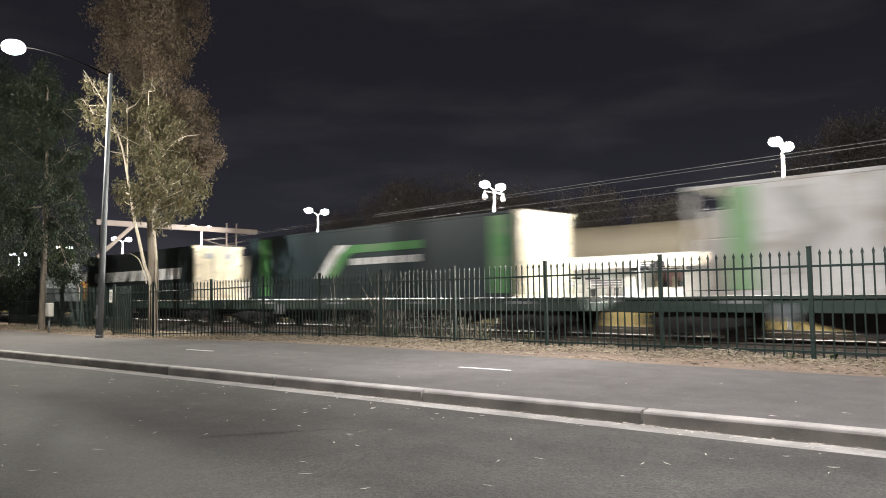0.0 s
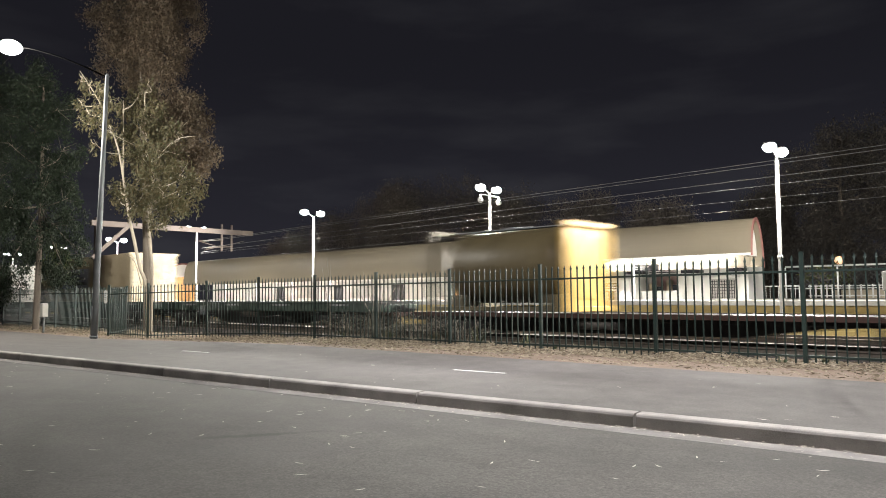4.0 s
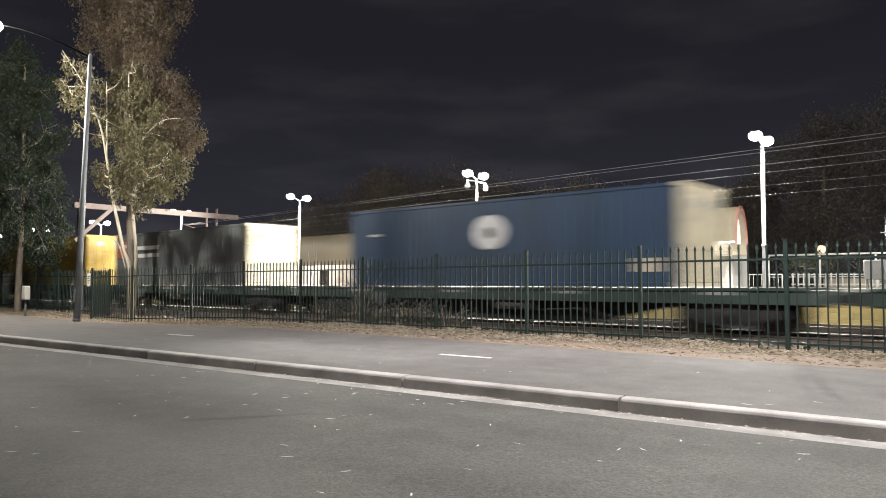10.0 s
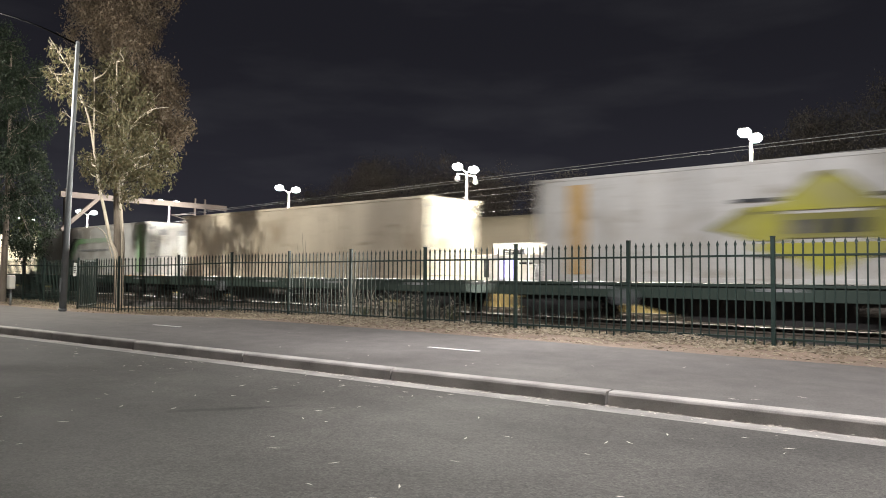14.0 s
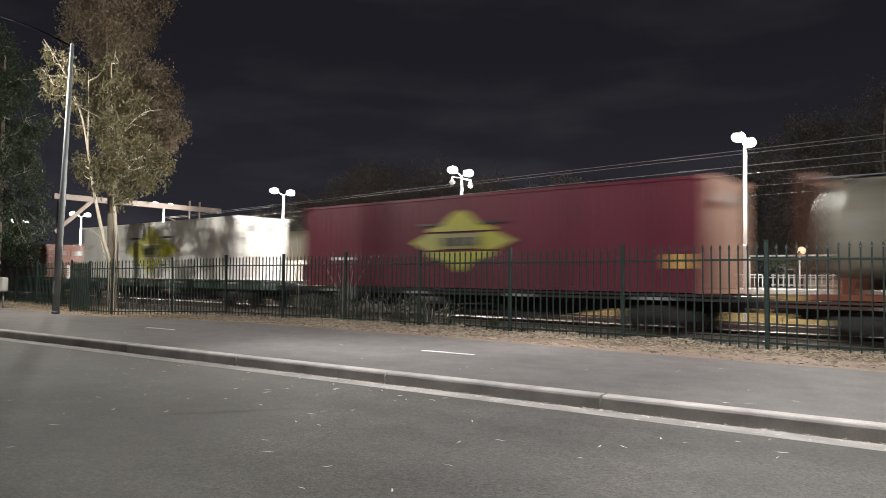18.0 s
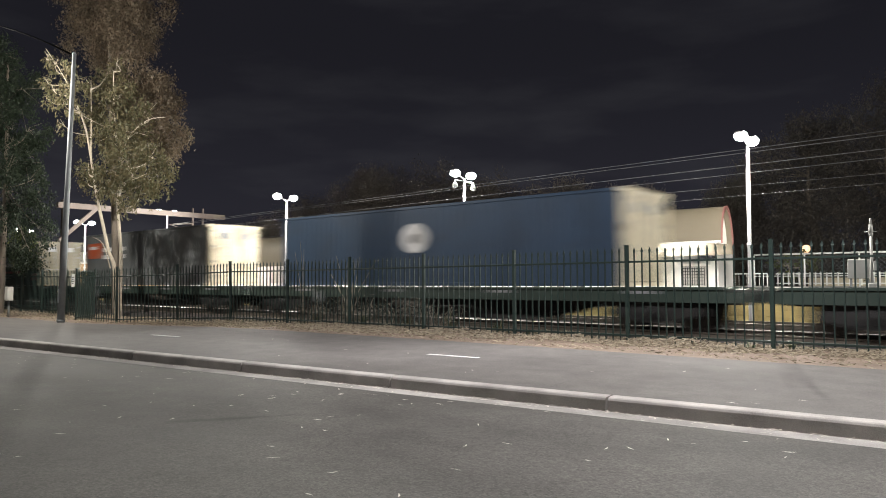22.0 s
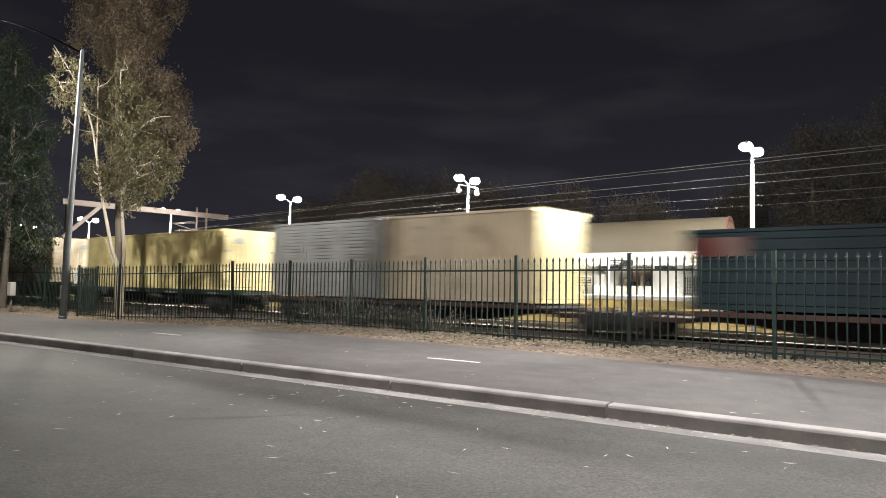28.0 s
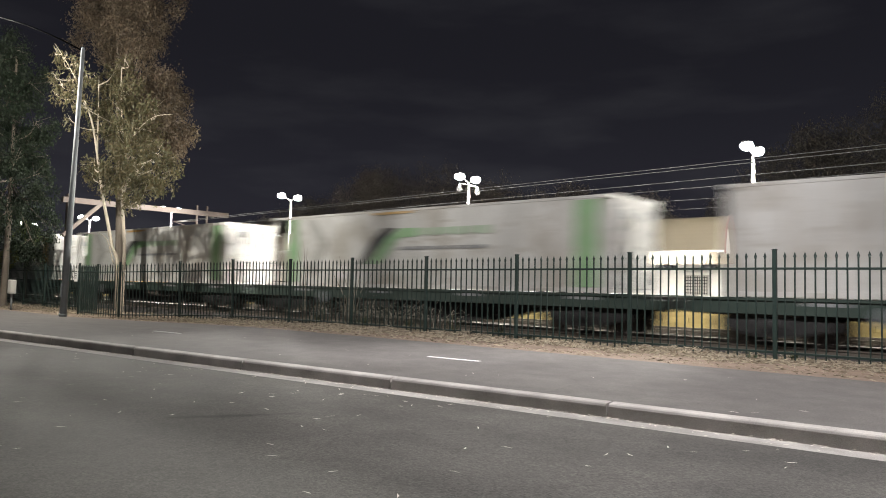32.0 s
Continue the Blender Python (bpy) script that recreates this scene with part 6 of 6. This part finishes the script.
def articulated_wagon(spans, material, label, drop):
    """Low thin-silled platforms that share a bogie under each gap between their loads."""
    x0, x1 = spans[0][0] - 1.2, spans[-1][1] + 1.6
    mid = (x0 + x1) / 2
    ob = thing("articulated_wagon", label, "wagon", pose(mid, TRACK_Y, RAIL_Z), "flat wagons")
    MOVERS.append((ob, mid, TRACK_Y, RAIL_Z))
    top = DECK - drop
    for a, b in spans:
        a, b = a - mid - 0.12, b - mid + 0.12
        dk = part("deck", boxes((a, b, -1.13, 1.13, top - 0.10, top - 0.03)), STEEL_DARK, ob)
        for y in (-1.22, 1.14):
            part("side_sill", boxes((a, b, y, y + 0.08, top - 0.14, top - 0.012), bevel=0.006), material, dk)
        for y in (-0.75, 0.63):
            part("belly_girder", extrude([(a, top - 0.11), (a, top - 0.25), (a + 1.2, top - 0.3), (a + 3.2, 0.2), (b - 3.2, 0.2), (b - 1.2, top - 0.3), (b, top - 0.25), (b, top - 0.11)], "y", y, y + 0.12), STEEL_DARK, dk)
        for x in np.arange(a + 1.0, b - 0.5, 1.9):
            part("cross_bearer", boxes((x - 0.05, x + 0.05, -1.13, 1.13, top - 0.25, top - 0.102)), STEEL_DARK, dk)
        part("brake_reservoir", tubes((((a + b) / 2 - 0.5, -0.98, 0.45), ((a + b) / 2 + 0.5, -0.98, 0.45), 0.15), n=12), WAGON_GREY, dk)
    joints = [x0 + 2.6] + [(p[1] + q[0]) / 2 for p, q in zip(spans, spans[1:])] + [x1 - 1.6]
    for x in joints:
        bo = part("bogie", BOLSTER_ME, None, ob, at=pose(x - mid, 0, -0.1) @ Matrix.Diagonal((0.92, 1, 0.78, 1)))
        for s in (-1, 1):
            part("side_frame", SIDE_ME, None, bo, at=pose(0, s * 1.02, 0.12))
            part("spring_nest", SPRING_ME, None, bo, at=pose(0, s * 1.02 + (0.08 if s > 0 else 0), 0.12))
            part("axle", AXLE_ME, None, bo, at=pose(s * 0.9, 0, 0.128))
            for w in (-1, 1):
                part("wheel", WHEEL_ME, None, bo, at=pose(s * 0.9, w * 0.7525, 0.59, 0, 0, 0 if w < 0 else 180))
    for p, q in zip(spans, spans[1:]):
        part("drawbar", boxes((p[1] - mid + 0.121, q[0] - mid - 0.121, -0.85, 0.85, top - 0.34, top - 0.2), bevel=0.02), material, ob)
    for e, x in ((-1, x0), (1, x1)):
        part("end_beam", boxes((x - mid - 0.06, x - mid + 0.06, -1.2, 1.2, top - 0.2, top - 0.05), bevel=0.01), material, ob)
        part("draft_sill", boxes((*sorted((x - mid - e * 0.061, (spans[0][0] - 0.121 if e < 0 else spans[-1][1] + 0.121) - mid)), -0.5, 0.5, top - 0.3, top - 0.08)), STEEL_DARK, ob)
        part("coupler", COUPLER_ME, None, ob, at=pose(x - mid, 0, -0.1, 0, 0, 0 if e > 0 else 180))
    return ob


F48, F40, F20 = 14.63, 12.19, 6.06
LOWERED = 0.31        # how far the articulated sets lie below the others
groups = []
LOW = {}               # how far each low-decked load is dropped


def C(label, x, L, h, paint, **kw):
    container(label, x, L, h, paint, **kw)
    groups.append((x, x + L))
    LOW[x] = kw.get("drop", 0.0)


C("black container with a pale stripe, dimly lit", -65.0, F40, 2.6, "black")
C("black container with a row of white blocks along its side", -45.0, F40 + 0.9, 2.62, "black", end="cream_lit", skin=smooth_side, marks=block_marks(1.5, 9, 1.05, 1.6, 1.0, 0.12, "white", 0.1))
C("dark green container with green stripes and a white and green emblem", -27.3, F48, 2.62, "bottle", end="cream_lit", skin=smooth_side, marks=swoosh_marks(F48, 2.62, "dark"))
C("white refrigerated container with green stripes and emblem", -7.6, F48, 2.68, "white", skin=smooth_side, marks=swoosh_marks(F48, 2.68, "white"), recess=True)
C("dirty white container with grey blocks and a round green emblem", 10.3, F48, 2.64, "dirty_white", skin=smooth_side, marks=block_marks(3.0, 7, 1.1, 1.55, 0.8, 0.2, "palegrey", 0.0) + [("bar", rect(3.4, 4.6, 1.62, 1.68), "dark"), ("bar", rect(6.2, 9.6, 1.62, 1.7), "dark"), ("emblem", disc(11.6, 1.35, 0.72, 22, 1.15), "moss"), ("emblem", disc(11.6, 2.12, 0.2, 12, 2.0), "moss")])
C("beige curtain-sided container with a pale panel and dark waves", 29.7, F48, 2.64, "beige", skin=smooth_side, recess=True, marks=[("panel", rect(4.8, 9.0, 0.8, 1.95), "paleblue")] + [("bar", [(5.7, 1.0 + 0.3 * i), (8.7 - 0.4 * i, 1.0 + 0.3 * i), (8.3 - 0.4 * i, 1.17 + 0.3 * i), (6.1, 1.17 + 0.3 * i)], "dark", 0.009) for i in range(3)])
# dark barrel and bright end paint how the lamps fall on one tank
tank("tank container, barrel darkened as unlit and amber end brightened as lit", 66.3, 5.25, "tank_unlit", "khaki", LOWERED, "amber")
groups.append((65.6, 79.2))
LOW[65.6] = LOWERED
C("beige corrugated freight container with pale doors", 81.3, 15.85, 2.88, "sand", end="cream_lit", drop=LOWERED)
C("dark green container with green stripes and a white and green emblem", 98.45, F48, 2.92, "bottle", end="cream_lit", skin=smooth_side, drop=LOWERED, marks=raised(swoosh_marks(F48, 2.62, "dark"), LOWERED))
C("slate grey container with an orange patch", 116.4, F40, 2.86, "slate", end="pale_yellow", drop=LOWERED, marks=raised(orange_marks(0), LOWERED))
C("red-brown container with cream blocks and a blue panel", 132.7, F40 + 0.6, 2.74, "redbrown", drop=LOWERED, marks=raised(beam_marks((0.6, 2.3, 4.0), 0.86, 1.82, 1.3, "cream") + [ ("bar", rect(5.7, 6.3, 1.36, 1.46), "ochre")]
  + [("bar", rect(7.0, 7.75, 0.5 + i * 0.32, 0.74 + i * 0.32), "blue") for i in range(5)] + [("bar", rect(6.95, 7.8, 2.1, 2.28), "white"), ("patch", [(9.9, 2.26), (11.0, 2.26), (10.9, 1.75), (10.3, 1.75)], "white")], LOWERED))
C("yellow container with a faded pale panel and dark strokes", 149.2, 16.15, 2.83, "yellow", marks=[("panel", rect(8.4, 10.4, 1.2, 2.3), "sandy"), ("bar", rect(10.9, 13.4, 2.2, 2.32), "umber"), ("bar", rect(11.2, 13.2, 1.62, 1.7), "umber"), ("bar", rect(13.2, 13.6, 1.35, 2.19), "umber")])
C("grey container with an orange patch and white bars", 169.0, F40, 2.62, "grey", end="cream_lit", marks=orange_marks(2))
C("blue container with a round white emblem", 187.7, F40, 2.62, "blue", end="cream_lit", marks=round_marks(6.2) + [("bar", rect(1.0, 1.5, 1.7, 1.78), "white"), ("panel", rect(10.9, 11.6, 0.4, 0.75), "cream")])
C("blue container with a round white emblem and orange end frame", 206.6, F40, 2.64, "blue", end="sage", posts="orange", marks=round_marks(6.2))
C("beige corrugated freight container with pale doors", 224.2, F40 + 0.4, 2.66, "sand", end="cream_lit")
C("white refrigerated container with green stripes and emblem", 242.85, F48, 2.62, "white", skin=smooth_side, marks=swoosh_marks(F48, 2.62, "white"), recess=True)
C("beige corrugated freight container with pale doors", 260.8, F48, 2.7, "sand", end="cream_lit")
C("white container with a large yellow diamond emblem", 279.6, F48, 2.82, "white", skin=smooth_side, marks=diamond_marks(F48, 2.82) + [("stripe", rect(1.0, 1.5, 0.2, 2.6), "ochre")])
C("low red-brown open-topped container", 300.4, F40, 1.9, "redbrown", skin=smooth_side)
C("low red-brown open-topped container", 318.2, F40, 1.9, "redbrown", skin=smooth_side, marks=[("panel", rect(10.3, 11.0, 1.15, 1.5), "ochre")])
C("white container with a large yellow diamond emblem", 335.0, 14.28, 2.65, "white", skin=smooth_side, end="white", marks=diamond_marks(14.28, 2.65))
C("crimson container with a large yellow diamond emblem", 353.7, F48 + 0.3, 2.86, "crimson", end="crimson_lit", drop=0.16, marks=raised(diamond_marks(F48, 2.7, ring=False, size=0.87) + [("panel", rect(13.85, 14.45, 0.45, 0.8), "ochre"), ("bar", rect(1.6, 2.6, 0.75, 0.85), "white")], 0.16))
tank("grey tank container in an open frame", 370.6, F20, "tankgrey", "rust", 0.25, h=2.82)
C("short white corrugated freight container", 377.0, F20, 2.77, "dirty_white", end="tan", drop=0.25)
groups[-1] = (370.6, 383.1)
LOW[370.6] = 0.25
tank("tan tank container with dark lettering bars", 384.3, F20, "tan", "rust", 0.25, h=2.82)
C("short grey container with level ribs", 390.6, F20, 2.87, "steelgrey", end="cream_lit", skin=ribbed_side, drop=0.25)
groups[-1] = (384.3, 396.7)
LOW[384.3] = 0.25
C("black container with white blocks over a red stripe", 400.4, F40 + 0.3, 2.66, "black", end="khaki", skin=smooth_side, marks=row_marks(1.45, 9, 1.16, 1.76, 0.86, 0.1, "white") + [("stripe", rect(1.45, 10.0, 0.74, 0.87), "red"), ("panel", rect(11.45, 12.15, 0.3, 0.72), "red"), ("bar", rect(5.6, 8.0, 0.42, 0.5), "grey"), ("bar", rect(6.2, 8.4, 0.58, 0.66), "grey")])
C("grey container with an orange patch and white bars", 419.3, F40, 2.68, "grey", end="cream_lit", marks=orange_marks(2))
C("blue container with a round white emblem", 436.6, F48 - 0.4, 2.59, "blue", end="cream_lit", marks=round_marks(6.85, 1.55, 0.48))
C("blue container with a round white emblem", 456.9, F40, 2.64, "blue", end="pale_yellow", marks=round_marks(6.2))
C("slate grey container with an orange patch", 473.4, F48, 2.64, "slate", end="pale_yellow", marks=orange_marks(0, 1.6))
C("white container with dark red blocks", 494.3, F40 + 0.3, 2.5, "white", skin=smooth_side, marks=beam_marks((1.7, 4.6, 7.5), 0.86, 2.3, 1.5, "maroon", 0.16))
C("white refrigerated container with green stripes and emblem", 511.05, F48, 2.62, "white", skin=smooth_side, marks=swoosh_marks(F48, 2.62, "white") + [("bar", rect(5.6, 7.4, 2.46, 2.54), "ochre")], recess=True)
C("beige corrugated freight container with pale doors", 529.8, F40, 2.6, "beige")
C("pale yellow corrugated freight container", 546.55, F40 + 1.1, 2.62, "pale_yellow", drop=0.2)
C("short grey container with level ribs", 563.2, F20, 2.74, "steelgrey", skin=ribbed_side, drop=LOWERED)
C("beige short corrugated container", 569.5, F20, 2.74, "beige", end="pale_yellow", drop=LOWERED)
groups.pop()
groups[-1] = (563.2, 575.6)
C("low dark green open-topped container", 579.8, F40, 1.91, "bottle", skin=ribbed_side, end="cream_lit", drop=LOWERED, marks=[("patch", rect(0.2, 1.4, 1.26, 1.71), "maroon")])
C("straw-coloured corrugated freight container", 596.0, F40, 2.83, "straw", drop=LOWERED)
C("white container with a large yellow diamond emblem", 613.1, F48, 2.67, "white", skin=smooth_side, marks=diamond_marks(F48, 2.67, 6.97) + [("stripe", rect(1.0, 1.5, 0.2, 2.6), "ochre"), ("stripe", rect(13.0, 13.5, 0.2, 2.6), "ochre")])
C("white refrigerated container with green stripes and emblem", 630.9, F48, 2.62, "white", skin=smooth_side, marks=swoosh_marks(F48, 2.62, "white") + [("bar", rect(5.6, 7.4, 2.46, 2.54), "ochre")], recess=True)
C("white refrigerated container with green stripes and emblem", 648.75, F48, 2.62, "white", skin=smooth_side, marks=swoosh_marks(F48, 2.62, "white") + [("bar", rect(5.6, 7.4, 2.46, 2.54), "ochre")], recess=True)
C("plain dirty white container with smooth sides", 666.2, F48, 2.62, "white", skin=smooth_side)

groups.append((50.0, 62.0))
groups.sort()
styles = [(WAGON_GREEN, "dark green flat wagon with fish-belly sills"), (WAGON_RUST, "rusty brown flat wagon with fish-belly sills"), (STEEL_DARK, "black flat wagon with fish-belly sills")]
for i, (a, b) in enumerate(groups):
    lo = (groups[i - 1][1] + a) / 2 + 0.42 if i else a - 1.4
    hi = (b + groups[i + 1][0]) / 2 - 0.42 if i + 1 < len(groups) else b + 1.4
    if LOW.get(a) == LOWERED:
        continue
    rusty = any(p <= (a + b) / 2 <= q for p, q in ((368, 400),))
    st = styles[2 if a in (353.7, 400.4) else 1 if rusty else 0]
    wagon(lo, hi, st[0], st[1] + (", empty" if (a, b) == (50.0, 62.0) else ""), ((i * 37) % 5 - 2) * 0.8, LOW.get(a, 0.0))
for first, last in ((65, 150), (560, 610)):
    articulated_wagon([g for g in groups if first < g[0] < last and LOW.get(g[0]) == LOWERED], WAGON_RUST, "low rusty articulated wagon in thin-silled platforms", LOWERED)


# ---- platform face, block by block ----
face = thing("platform_face", "cream blockwork face of the station platform", "wall", pose(0, PLAT_Y + 0.1, 0), kind="structure")
part("backing", boxes((-130, 90, -0.06, -0.005, -0.38, PLAT_TOP - 0.162)), CREAM_BLOCK, face)
block_me = mesh_from("block", boxes((0.008, 0.992, -0.1, -0.061, 0.006, 0.194), bevel=0.004), CREAM_BLOCK)
for j in range(5):
    for i in range(58):
        part("block", block_me, None, face, at=pose(-42 + i + (0.5 if j % 2 else 0), 0, -0.24 + j * 0.2))


def motions():
    times = (0, 4, 8, 12, 16, 20, 24, 28, 32)
    for ob, x, y, z in MOVERS:
        walk(ob, [(t, pose(x - travelled(t), y, z)) for t in times])


motions()
